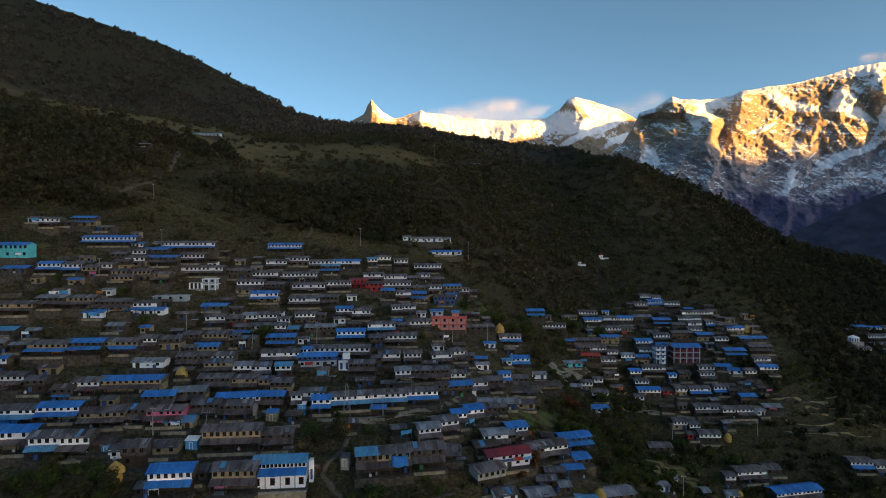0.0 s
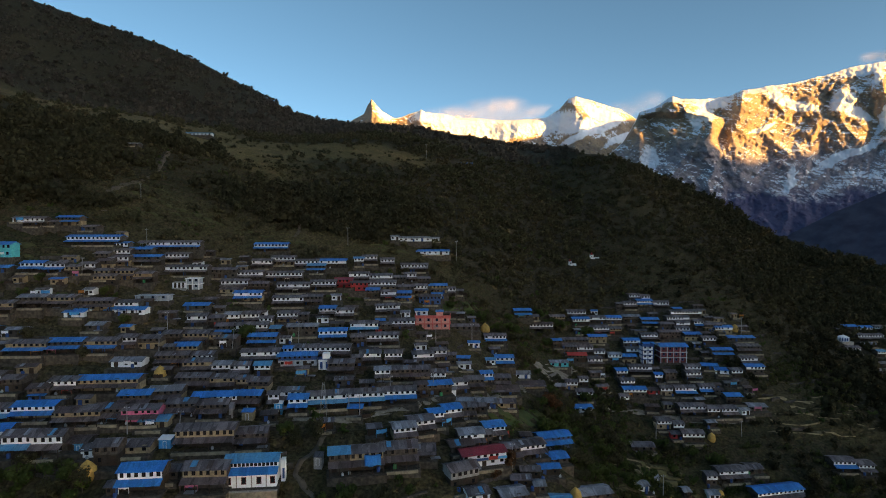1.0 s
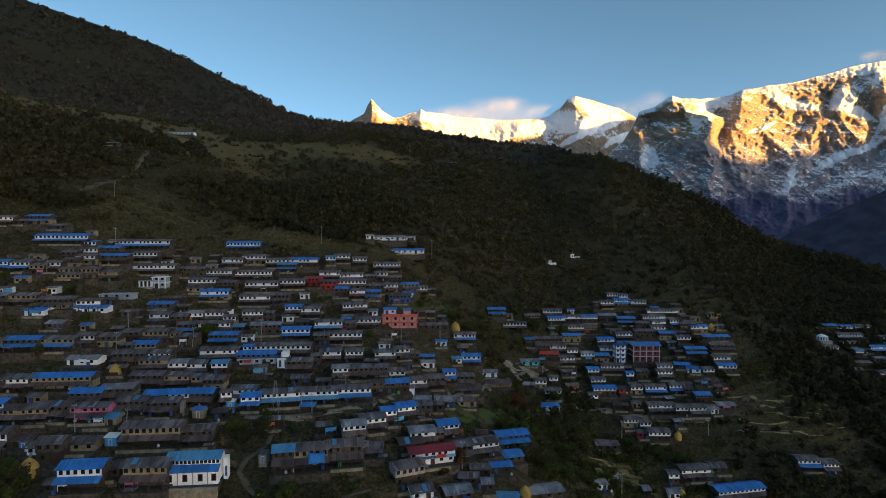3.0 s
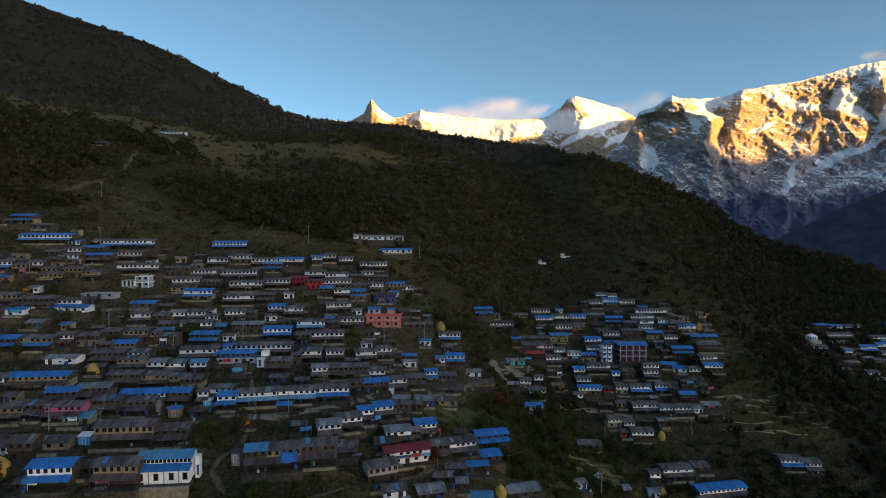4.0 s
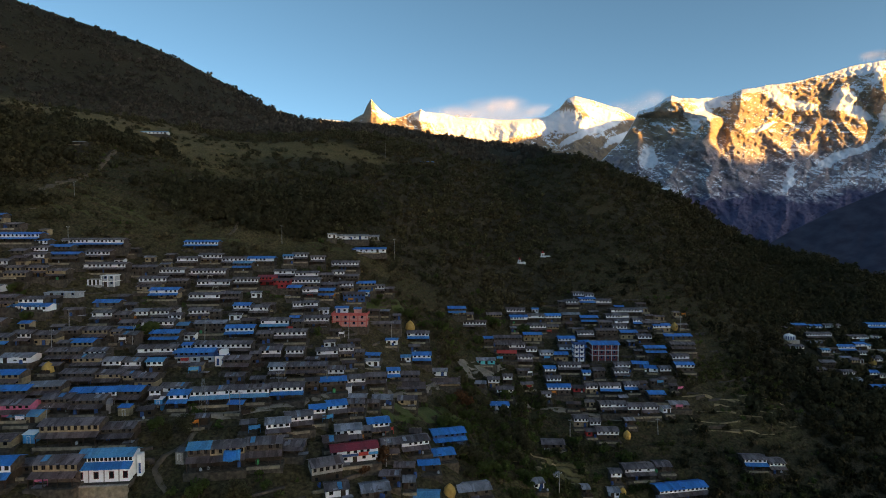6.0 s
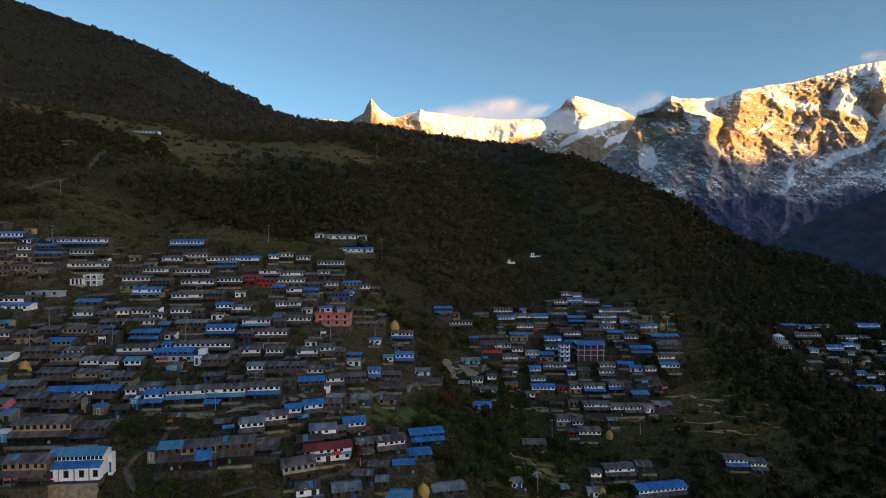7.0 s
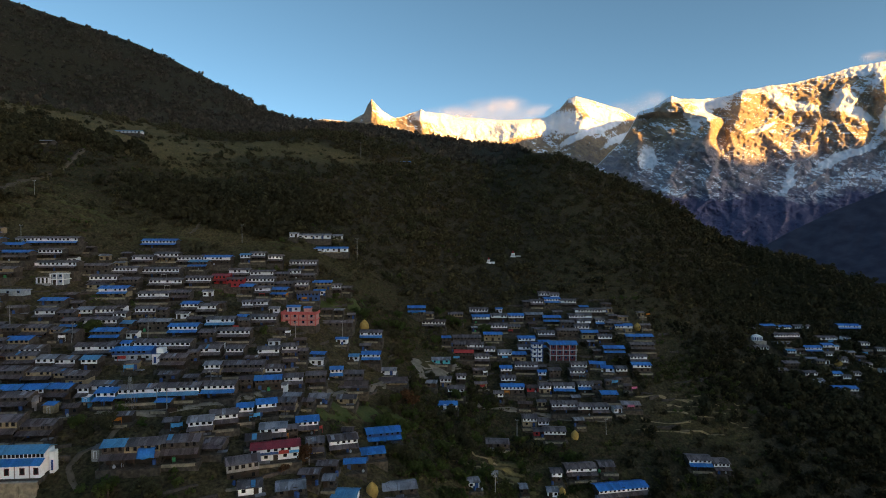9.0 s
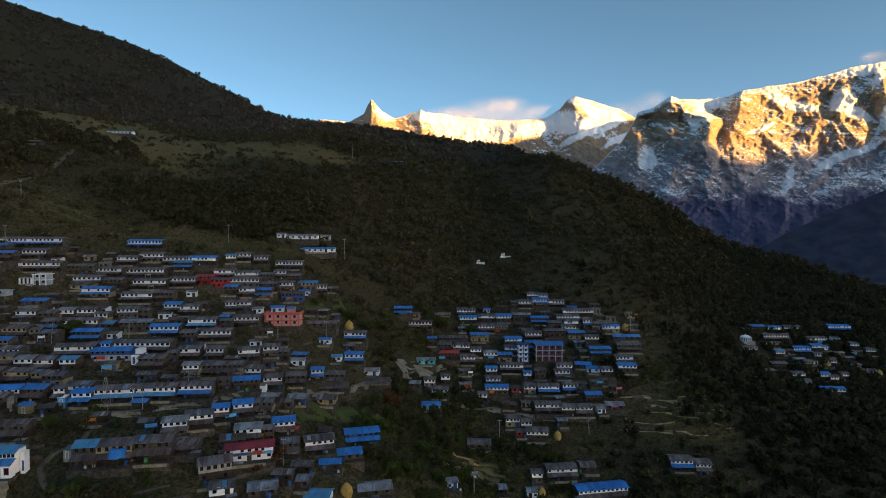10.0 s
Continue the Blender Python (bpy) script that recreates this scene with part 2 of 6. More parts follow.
def land_material():
    m = bpy.data.materials.new("hillside_soil_and_grass")
    m.use_nodes = True
    nt = m.node_tree
    n, link = nt.nodes, nt.links
    bsdf = n["Principled BSDF"]
    bsdf.inputs["Roughness"].default_value = 0.95
    bsdf.inputs["Specular IOR Level"].default_value = 0.1
    co = n.new("ShaderNodeTexCoord")

    def noise_at(scale, detail=6.0):
        t = n.new("ShaderNodeTexNoise")
        t.inputs["Scale"].default_value, t.inputs["Detail"].default_value = scale, detail
        link.new(co.outputs["Object"], t.inputs["Vector"])
        return t.outputs["Fac"]

    def step(src, a, b):
        r = n.new("ShaderNodeMapRange")
        r.inputs["From Min"].default_value, r.inputs["From Max"].default_value = a, b
        link.new(src, r.inputs["Value"])
        return r.outputs[0]

    def mixed(fac, a, b):
        q = n.new("ShaderNodeMix")
        q.data_type = "RGBA"
        link.new(fac, q.inputs["Factor"])
        for key, v in (("A", a), ("B", b)):
            if isinstance(v, tuple):
                q.inputs[key].default_value = (*v, 1)
            else:
                link.new(v, q.inputs[key])
        return q.outputs["Result"]

    grass = mixed(step(noise_at(0.05), 0.4, 0.6), (0.04, 0.04, 0.018), (0.03, 0.031, 0.014))
    grass = mixed(step(noise_at(0.35), 0.48, 0.62), grass, (0.0592, 0.0416, 0.0248))
    grass = mixed(step(noise_at(1.7), 0.52, 0.66), grass, (0.045, 0.039, 0.018))
    att = n.new("ShaderNodeAttribute")
    att.attribute_name = "field"
    crop = mixed(step(noise_at(0.12), 0.42, 0.6), (0.1, 0.083, 0.034), (0.135, 0.1, 0.045))
    both = mixed(att.outputs["Fac"], grass, crop)
    yard = n.new("ShaderNodeAttribute")
    yard.attribute_name = "trodden"
    both = mixed(yard.outputs["Fac"], both, mixed(step(noise_at(0.6), 0.4, 0.62), (0.066, 0.055, 0.027), mixed(step(noise_at(0.25), 0.46, 0.6), (0.04, 0.034, 0.018), (0.078, 0.06, 0.038))))
    shade = n.new("ShaderNodeAttribute")
    shade.attribute_name = "wooded"
    both = mixed(shade.outputs["Fac"], both, mixed(step(noise_at(0.5), 0.4, 0.6), (0.034, 0.031, 0.019), (0.044, 0.038, 0.024)))
    speckle = n.new("ShaderNodeHueSaturation")
    r = n.new("ShaderNodeMapRange")
    r.inputs["From Min"].default_value, r.inputs["From Max"].default_value = 0.36, 0.64
    r.inputs["To Min"].default_value, r.inputs["To Max"].default_value = 0.55, 1.5
    link.new(noise_at(1.3, 8.0), r.inputs["Value"])
    link.new(r.outputs[0], speckle.inputs["Value"])
    link.new(both, speckle.inputs["Color"])
    link.new(speckle.outputs[0], bsdf.inputs["Base Color"])
    b = n.new("ShaderNodeBump")
    b.inputs["Strength"].default_value, b.inputs["Distance"].default_value = 1.0, 0.8
    link.new(noise_at(0.9), b.inputs["Height"])
    link.new(b.outputs[0], bsdf.inputs["Normal"])
    return m


def peak_material():
    """Snow where the rock face lies back, bare rock where it is steep, blue haze painted on the heathland low down."""
    m = bpy.data.materials.new("snow_and_rock")
    m.use_nodes = True
    nt = m.node_tree
    n, link = nt.nodes, nt.links
    bsdf = n["Principled BSDF"]
    bsdf.inputs["Roughness"].default_value = 0.8
    bsdf.inputs["Specular IOR Level"].default_value = 0.1
    geo, co = n.new("ShaderNodeNewGeometry"), n.new("ShaderNodeTexCoord")
    sep, pos = n.new("ShaderNodeSeparateXYZ"), n.new("ShaderNodeSeparateXYZ")
    link.new(geo.outputs["True Normal"], sep.inputs[0])
    link.new(co.outputs["Object"], pos.inputs[0])

    def calc(op, a, b=None, c=None):
        k = n.new("ShaderNodeMath")
        k.operation = op
        for i, v in enumerate((a, b, c)):
            if v is None:
                continue
            if isinstance(v, (int, float)):
                k.inputs[i].default_value = v
            else:
                link.new(v, k.inputs[i])
        return k.outputs[0]

    def noise_at(scale, stretch=(1, 1, 1)):
        mp = n.new("ShaderNodeMapping")
        mp.inputs["Scale"].default_value = stretch
        link.new(co.outputs["Object"], mp.inputs["Vector"])
        t = n.new("ShaderNodeTexNoise")
        t.inputs["Scale"].default_value, t.inputs["Detail"].default_value, t.inputs["Roughness"].default_value = scale, 8, 0.65
        link.new(mp.outputs[0], t.inputs["Vector"])
        return t.outputs["Fac"]

    def step(src, a, b):
        r = n.new("ShaderNodeMapRange")
        r.inputs["From Min"].default_value, r.inputs["From Max"].default_value = a, b
        link.new(src, r.inputs["Value"])
        return r.outputs[0]

    def mixed(fac, a, b):
        q = n.new("ShaderNodeMix")
        q.data_type = "RGBA"
        link.new(fac, q.inputs["Factor"])
        for key, v in (("A", a), ("B", b)):
            if isinstance(v, tuple):
                q.inputs[key].default_value = (*v, 1)
            else:
                link.new(v, q.inputs[key])
        return q.outputs["Result"]

    def strata_at(scale, tilt, squash):
        """Noise drawn out along beds that dip across the face."""
        mp = n.new("ShaderNodeMapping")
        mp.vector_type = "TEXTURE"
        mp.inputs["Rotation"].default_value = (0, radians(tilt), 0)
        mp.inputs["Scale"].default_value = (squash, squash, 1)
        link.new(co.outputs["Object"], mp.inputs["Vector"])
        t = n.new("ShaderNodeTexNoise")
        t.inputs["Scale"].default_value, t.inputs["Detail"].default_value, t.inputs["Roughness"].default_value = scale, 9, 0.68
        t.inputs["Distortion"].default_value = 0.4
        link.new(mp.outputs[0], t.inputs["Vector"])
        return t.outputs["Fac"]

    def centred(src, gain):
        return calc("MULTIPLY", calc("SUBTRACT", src, 0.5), gain)

    lie = calc("ADD", sep.outputs["Z"], centred(strata_at(0.03, 30, 6.0), 1.45))
    lie = calc("ADD", lie, centred(noise_at(0.06), 0.35))
    lie = calc("ADD", lie, centred(noise_at(0.006), 1.3))
    lie = calc("ADD", lie, calc("MULTIPLY", step(pos.outputs["Z"], 300, 1100), 0.12))
    snow = step(lie, 0.79, 0.87)
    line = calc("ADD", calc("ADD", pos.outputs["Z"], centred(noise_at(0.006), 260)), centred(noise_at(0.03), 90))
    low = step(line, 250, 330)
    beds = step(strata_at(0.03, 30, 4.0), 0.42, 0.58)
    # lower rock purpled: bluish haze and shade are put into its colour
    hazy_rock = mixed(beds, (0.39, 0.33, 0.34), (0.25, 0.235, 0.28))
    tawny_rock = mixed(beds, (0.42, 0.31, 0.21), (0.29, 0.225, 0.175))
    bare_ = mixed(step(line, 480, 640), hazy_rock, tawny_rock)
    bare_ = mixed(step(noise_at(0.11), 0.52, 0.64), bare_, (0.18, 0.155, 0.165))
    # low slopes blued to stand in for haze
    haze_low = mixed(step(noise_at(0.014), 0.42, 0.6), (0.108, 0.106, 0.184), (0.1, 0.102, 0.178))
    rock = mixed(low, haze_low, bare_)
    att = n.new("ShaderNodeAttribute")
    att.attribute_name = "icy"
    snow = calc("MAXIMUM", calc("MULTIPLY", snow, low), step(calc("ADD", att.outputs["Fac"], centred(noise_at(0.045), 0.75)), 0.5, 0.6))
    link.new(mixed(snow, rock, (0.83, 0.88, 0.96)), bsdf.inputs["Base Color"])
    b = n.new("ShaderNodeBump")
    b.inputs["Strength"].default_value, b.inputs["Distance"].default_value = 1.0, 16.0
    link.new(strata_at(0.035, 30, 2.2), b.inputs["Height"])
    link.new(b.outputs[0], bsdf.inputs["Normal"])
    return m


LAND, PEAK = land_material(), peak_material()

# ---- mesh helpers ----
def mesh_of(name, verts, faces, mat, flat=True):
    me = bpy.data.meshes.new(name)
    me.from_pydata(verts, [], faces)
    me.materials.append(mat)
    if not flat:
        me.shade_smooth()
    me.update()
    return me


BOX_FACES = ((0, 3, 2, 1), (4, 5, 6, 7), (0, 1, 5, 4), (1, 2, 6, 5), (2, 3, 7, 6), (3, 0, 4, 7))


def box_verts(x0, x1, y0, y1, z0, z1):
    return [(x0, y0, z0), (x1, y0, z0), (x1, y1, z0), (x0, y1, z0), (x0, y0, z1), (x1, y0, z1), (x1, y1, z1), (x0, y1, z1)]


def boxes(name, rows, mat):
    """One mesh of several boxes, each (x0, x1, y0, y1, z0, z1)."""
    verts, faces = [], []
    for row in rows:
        n = len(verts)
        verts += box_verts(*row)
        faces += [tuple(n + i for i in f) for f in BOX_FACES]
    return mesh_of(name, verts, faces, mat)


def prism(name, outline, x0, x1, mat):
    """An outline in y and z, drawn out along x."""
    k = len(outline)
    verts = [(x0, y, z) for y, z in outline] + [(x1, y, z) for y, z in outline]
    faces = [tuple(range(k)), tuple(range(2 * k - 1, k - 1, -1))] + [(i, i + k, (i + 1) % k + k, (i + 1) % k) for i in range(k)]
    return mesh_of(name, verts, faces, mat)


def lathe(name, profile, mat, sides=12, wobble=0.0):
    verts, faces = [], []
    for r, z in profile:
        for s in range(sides):
            a = 2 * math.pi * s / sides
            q = r * (1 + wobble * math.sin(3 * a + z * 2))
            verts.append((q * math.cos(a), q * math.sin(a), z))
    for k in range(len(profile) - 1):
        for s in range(sides):
            t = (s + 1) % sides
            faces.append((k * sides + s, k * sides + t, (k + 1) * sides + t, (k + 1) * sides + s))
    faces.append(tuple(range(sides - 1, -1, -1)))
    faces.append(tuple((len(profile) - 1) * sides + s for s in range(sides)))
    return mesh_of(name, verts, faces, mat, flat=False)


def part(name, me, parent, m=None, label=""):
    ob = new(name, me)
    ob.parent = parent
    if m is not None:
        ob.matrix_basis = m
    return tagged(ob, label)


# ---- land ----
def lines(a, b, step, far_a, far_b, growth=1.25):
    mid = list(np.arange(a, b + 0.01, step))
    left, right, s = [], [], step
    p = a
    while p > far_a:
        s *= growth
        p -= s
        left.append(max(p, far_a))
    p, s = b, step
    while p < far_b:
        s *= growth
        p += s
        right.append(min(p, far_b))
    return np.array(left[::-1] + mid + right)


def patch(x, y, cx, cy, rx, ry, turn=0.0, soft=0.35):
    c, s = math.cos(radians(turn)), math.sin(radians(turn))
    dx, dy = x - cx, y - cy
    d = np.hypot((dx * c + dy * s) / rx, (dy * c - dx * s) / ry)
    return 1 - smooth(1 - soft, 1 + soft, d + 0.5 * (fbm(x / 14, y / 9, 3, 31) - 0.5))


def field_share(x, y):
    """Grass and crop land among the scrub."""
    f = patch(x, y, -66, 380, 66, 26, -5) + 0.9 * patch(x, y, -150, 350, 85, 30, -20) + 0.8 * patch(x, y, -240, 450, 120, 75, -18) + 0.9 * patch(x, y, -205, 372, 95, 46, -10) + 0.25 * patch(x, y, -85, 235, 62, 22, 4)
    f = f + 0.3 * patch(x, y, -25, 258, 46, 18, 4) + 0.4 * patch(x, y, 60, 150, 16, 6) + 0.35 * patch(x, y, 88, 168, 24, 12)
    f = f + 0.3 * patch(x, y, 146, 212, 23, 17, -10) + 0.35 * patch(x, y, 200, 268, 20, 12)
    return np.clip(f, 0, 1)


def village_share(x, y):
    v = patch(x, y, -55, 165, 95, 62, 22) + patch(x, y, 20, 150, 45, 45) + patch(x, y, 105, 245, 50, 48) + 0.6 * patch(x, y, 228, 285, 45, 32)
    return np.clip(v, 0, 1) * (1 - patch(x, y, 52, 172, 25, 38))


def upper_slope(x, y):
    """How thickly scrub and trees cover the slope above and beside the village."""
    u = (x - 30) / (y + 150)
    c = 0.35 + 0.65 * smooth(0.36, 0.56, fbm(x / 38, y / 38, 3, 51))
    c = c * (1 - 0.95 * field_share(x, y)) * (1 - 0.85 * terraced(x, y))
    c = c + 0.8 * smooth(-60, -10, crest(x, y)) * (u > 0.1) + 0.9 * smooth(0.2, 0.32, u) * smooth(285, 330, y) + 0.9 * smooth(0.36, 0.46, u) * smooth(190, 250, y)
    c = c + 0.9 * patch(x, y, -185, 255, 40, 34) + 0.8 * patch(x, y, -20, 290, 60, 22) + 0.8 * patch(x, y, 45, 300, 55, 40)
    return np.clip(c, 0, 1) * (crest(x, y) < 15) * (1 - village_share(x, y) * (y < 262))


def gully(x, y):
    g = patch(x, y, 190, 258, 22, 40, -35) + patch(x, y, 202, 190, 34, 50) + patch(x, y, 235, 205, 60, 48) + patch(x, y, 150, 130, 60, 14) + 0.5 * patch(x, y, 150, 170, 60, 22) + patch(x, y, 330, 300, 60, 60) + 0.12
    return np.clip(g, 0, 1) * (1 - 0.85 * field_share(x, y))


def build_land():
    xs = lines(-240, 380, 2.5, -4900, 9000)
    ys = np.concatenate([lines(84, 340, 1.6, -9000, 340)[:-1], lines(340, 480, 2.8, 340, 4950, 1.06)])
    gx, gy = np.meshgrid(xs, ys)
    gz = ground(gx, gy)
    verts = np.stack([gx, gy, gz], -1).reshape(-1, 3)
    nx, ny = len(xs), len(ys)
    a = (np.arange(ny - 1)[:, None] * nx + np.arange(nx - 1)[None, :]).ravel()
    faces = np.stack([a, a + 1, a + nx + 1, a + nx], -1)
    me = bpy.data.meshes.new("ground")
    me.from_pydata(verts.tolist(), [], faces.tolist())
    me.materials.append(LAND)
    me.shade_smooth()
    for key, fn in (("field", field_share), ("trodden", village_share), ("wooded", lambda x, y: np.clip(upper_slope(x, y) * (y > 205) * (y < 470) + 0.85 * (1 - field_share(x, y)) * smooth(440, 500, y) + gully(x, y) * (x > 110) * (y < 330), 0, 1))):
        layer = me.attributes.new(key, "FLOAT", "POINT")
        layer.data.foreach_set("value", fn(gx, gy).ravel().astype(np.float32))
    return tagged(new("ground", me), "steep terraced hillside of dry grass, scrub and trodden earth", "ground", kind="structure")


build_land()


def shading_ridge():
    """Unseen ridge added behind the camera; its crest keeps the low sun off the village."""
    along, across = np.linspace(-8000, 6500, 146), np.linspace(-2600, 2600, 53)
    ga, gd = np.meshgrid(along, across)
    # crest heights chosen to place the shadow line on the snow mountain
    crown = np.interp(ga, (3000, 3190, 3400, 3480, 3600, 3800, 3930, 4050, 4200), (1600, 1590, 1590, 1275, 1270, 1290, 1330, 1260, 1240))
    gz = crown - 0.55 * np.abs(gd) + 60 * (fbm(ga / 600, gd / 600, 4, 3) - 0.5)
    gd = gd + 7000
    gx, gy = gd * SUN_SIDE[0] - ga * SUN_SIDE[1], gd * SUN_SIDE[1] + ga * SUN_SIDE[0]
    n = len(along)
    a = (np.arange(len(across) - 1)[:, None] * n + np.arange(n - 1)[None, :]).ravel()
    me = bpy.data.meshes.new("valley_side")
    me.from_pydata(np.stack([gx, gy, gz], -1).reshape(-1, 3).tolist(), [], np.stack([a, a + 1, a + n + 1, a + n], -1).tolist())
    me.materials.append(LAND)
    me.shade_smooth()
    tagged(new("valley_side", me), "unseen ridge added behind the camera to block the low sun", "mountain", kind="structure")


shading_ridge()


def across_line(x, z, points):
    """Signed distance to the right of a line that runs down a face, and how far beyond its ends a place lies."""
    pz, px = [p[1] for p in points][::-1], [p[0] for p in points][::-1]
    return x - np.interp(z, pz, px), np.maximum(z - pz[-1], 0), np.maximum(pz[0] - z, 0)


def massif(name, label, profile, distance, foot, seed, lean=0.72, aretes=(), icy=(), rough=1.0, grain=1.0, cols=520, rows=240, cap=14.0, mat=None, scale=1.0):
    """A mountain wall under a skyline of (x, z) pairs, fanned out from the village at its distance.
    aretes: (points down the crest, how far it stands out, width on its near side, width on its far side);
    icy: snowfields as (x, z, half width, half height, tilt)."""
    px, pz = [p[0] for p in profile], [p[1] for p in profile]
    xs = np.linspace(px[0], px[-1], cols)
    jag = (14 * (fbm(xs / 55, xs * 0 + seed, 4, seed + 3) - 0.5) + 5 * (fbm(xs / 12, xs * 0, 2, seed + 5) - 0.5)) * rough
    top = np.interp(xs, px, pz) + jag
    s = np.concatenate([np.linspace(-0.12, 0, 6)[:-1], np.linspace(0, 1, rows) ** 1.1])
    gx, gs = np.meshgrid(xs, s)
    gt = np.broadcast_to(top, gx.shape)
    gz = gt + (foot - gt) * np.abs(gs)
    drop = gt - gz
    # broad form: the aretes
    bend = 60 * (fbm(gx / 110, gz / 110, 4, seed + 9) - 0.5) + 150 * (fbm(gx / 330, gz / 250, 2, seed + 17) - 0.5)
    stand_out = np.zeros_like(gx)
    for points, height, near, far in aretes:
        d, above, below = across_line(gx + bend, gz, points)
        near_, far_ = near + 0.25 * below, far + 0.25 * below
        rise = height * np.maximum(0, 1 - np.where(d < 0, -d / near_, d / far_)) * np.exp(-above / 60.0) * np.exp(-below / 260.0)
        stand_out = np.maximum(stand_out, rise) + 0.25 * np.minimum(stand_out, rise)
    # ribs and gullies that run down the face, then broken rock
    warp = 90 * (fbm(gx / 220, gz / 220, 3, seed + 12) - 0.5)
    ribs = fbm((gx + warp) / 210 + gz / 900, gz / 520, 5, seed, True) - 0.55
    wx = gx + warp
    leftward = fbm((0.82 * wx - 0.57 * gz) / 120, (0.57 * wx + 0.82 * gz) / 230, 6, seed + 1, True)
    rightward = fbm((0.78 * wx + 0.62 * gz) / 135, (0.78 * gz - 0.62 * wx) / 240, 6, seed + 2, True)
    cross = np.maximum(leftward, rightward) + 0.35 * np.minimum(leftward, rightward) - 0.85
    broken = fbm(gx / 42, gz / 34, 4, seed + 4, True) - 0.5
    fade = smooth(0, 90, drop)
    relief = stand_out * smooth(-5, 40, drop) + fade * rough * (24 * ribs + 112 * cross) + smooth(0, 25, drop) * grain * 30 * broken
    bench = 26 * fbm((gz + 0.45 * gx) / 75, gx / 600, 3, seed + 21, True) * rough * fade
    depth = distance - lean * drop * (1 + 0.35 * smooth(500, 1400, drop)) - relief - bench
    depth = np.where(gs < 0, distance + 2.2 * drop, depth)
    k = depth / distance
    verts = np.stack([30 + (gx - 30) * k * scale, depth * scale, 99 + (gz - 99) * k * scale], -1).reshape(-1, 3)
    nx, ny = cols, len(s)
    a = (np.arange(ny - 1)[:, None] * nx + np.arange(nx - 1)[None, :]).ravel()
    faces = np.stack([a, a + nx, a + nx + 1, a + 1], -1)
    me = bpy.data.meshes.new(name)
    me.from_pydata(verts.tolist(), [], faces.tolist())
    me.materials.append(mat or PEAK)
    me.shade_smooth()
    ice = np.clip(1.0 - drop / cap, 0, 1) * (cap > 0) * 0.9 if cap > 0 else np.zeros_like(gx)
    for cx, cz, rx, rz, tilt in icy:
        c, q = math.cos(radians(tilt)), math.sin(radians(tilt))
        dx, dz = gx - cx + 1.1 * bend, gz - cz + 0.9 * warp
        ice = np.maximum(ice, 1 - 0.5 * np.hypot((dx * c + dz * q) / rx, (dz * c - dx * q) / rz))
    layer = me.attributes.new("icy", "FLOAT", "POINT")
    layer.data.foreach_set("value", np.clip(ice, 0, 1).ravel().astype(np.float32))
    return tagged(new(name, me), label, "mountain", kind="structure")


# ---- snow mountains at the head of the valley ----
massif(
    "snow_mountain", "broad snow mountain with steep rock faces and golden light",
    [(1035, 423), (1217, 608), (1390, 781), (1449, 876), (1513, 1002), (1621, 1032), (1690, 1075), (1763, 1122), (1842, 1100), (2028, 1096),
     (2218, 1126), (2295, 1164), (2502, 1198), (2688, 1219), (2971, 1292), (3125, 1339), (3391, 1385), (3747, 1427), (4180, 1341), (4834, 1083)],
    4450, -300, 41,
    aretes=(
        (((1800, 1115), (1870, 1000), (2035, 950), (2065, 800), (2080, 700)), 330, 470, 150),
        (((2300, 1165), (2285, 1000), (2255, 820), (2230, 620)), 165, 170, 300),
        (((2560, 1170), (2560, 1000), (2475, 860), (2640, 730)), 60, 90, 170),
        (((2830, 1060), (2920, 960), (2895, 820)), 60, 120, 150),
        (((3067, 1160), (3080, 1000), (3120, 860)), 80, 150, 190),
        (((3310, 1290), (3370, 1150), (3480, 980), (3560, 700)), 170, 200, 260),
        (((1520, 1005), (1480, 850), (1430, 640)), 110, 240, 120),
        (((2750, 700), (2700, 480), (2660, 300)), 90, 260, 200),
    ),
    icy=((2030, 1085, 170, 60, -4), (1985, 990, 80, 70, 0), (1905, 940, 45, 90, 20), (1775, 1105, 75, 22, 0), (2420, 1185, 150, 26, 8), (2780, 1250, 270, 30, 14), (3200, 1335, 260, 70, 12), (2630, 1085, 130, 55, -25), (2760, 1030, 170, 38, -12),
         (3067, 1080, 110, 90, 0), (3180, 1005, 130, 40, -25), (3350, 960, 150, 34, 60), (3130, 690, 330, 34, 24), (2570, 1120, 80, 60, -40), (1560, 640, 60, 120, 25), (3300, 1280, 40, 110, -25), (2480, 880, 120, 24, 15), (2700, 480, 40, 120, -20)), cap=12.0, scale=0.81)
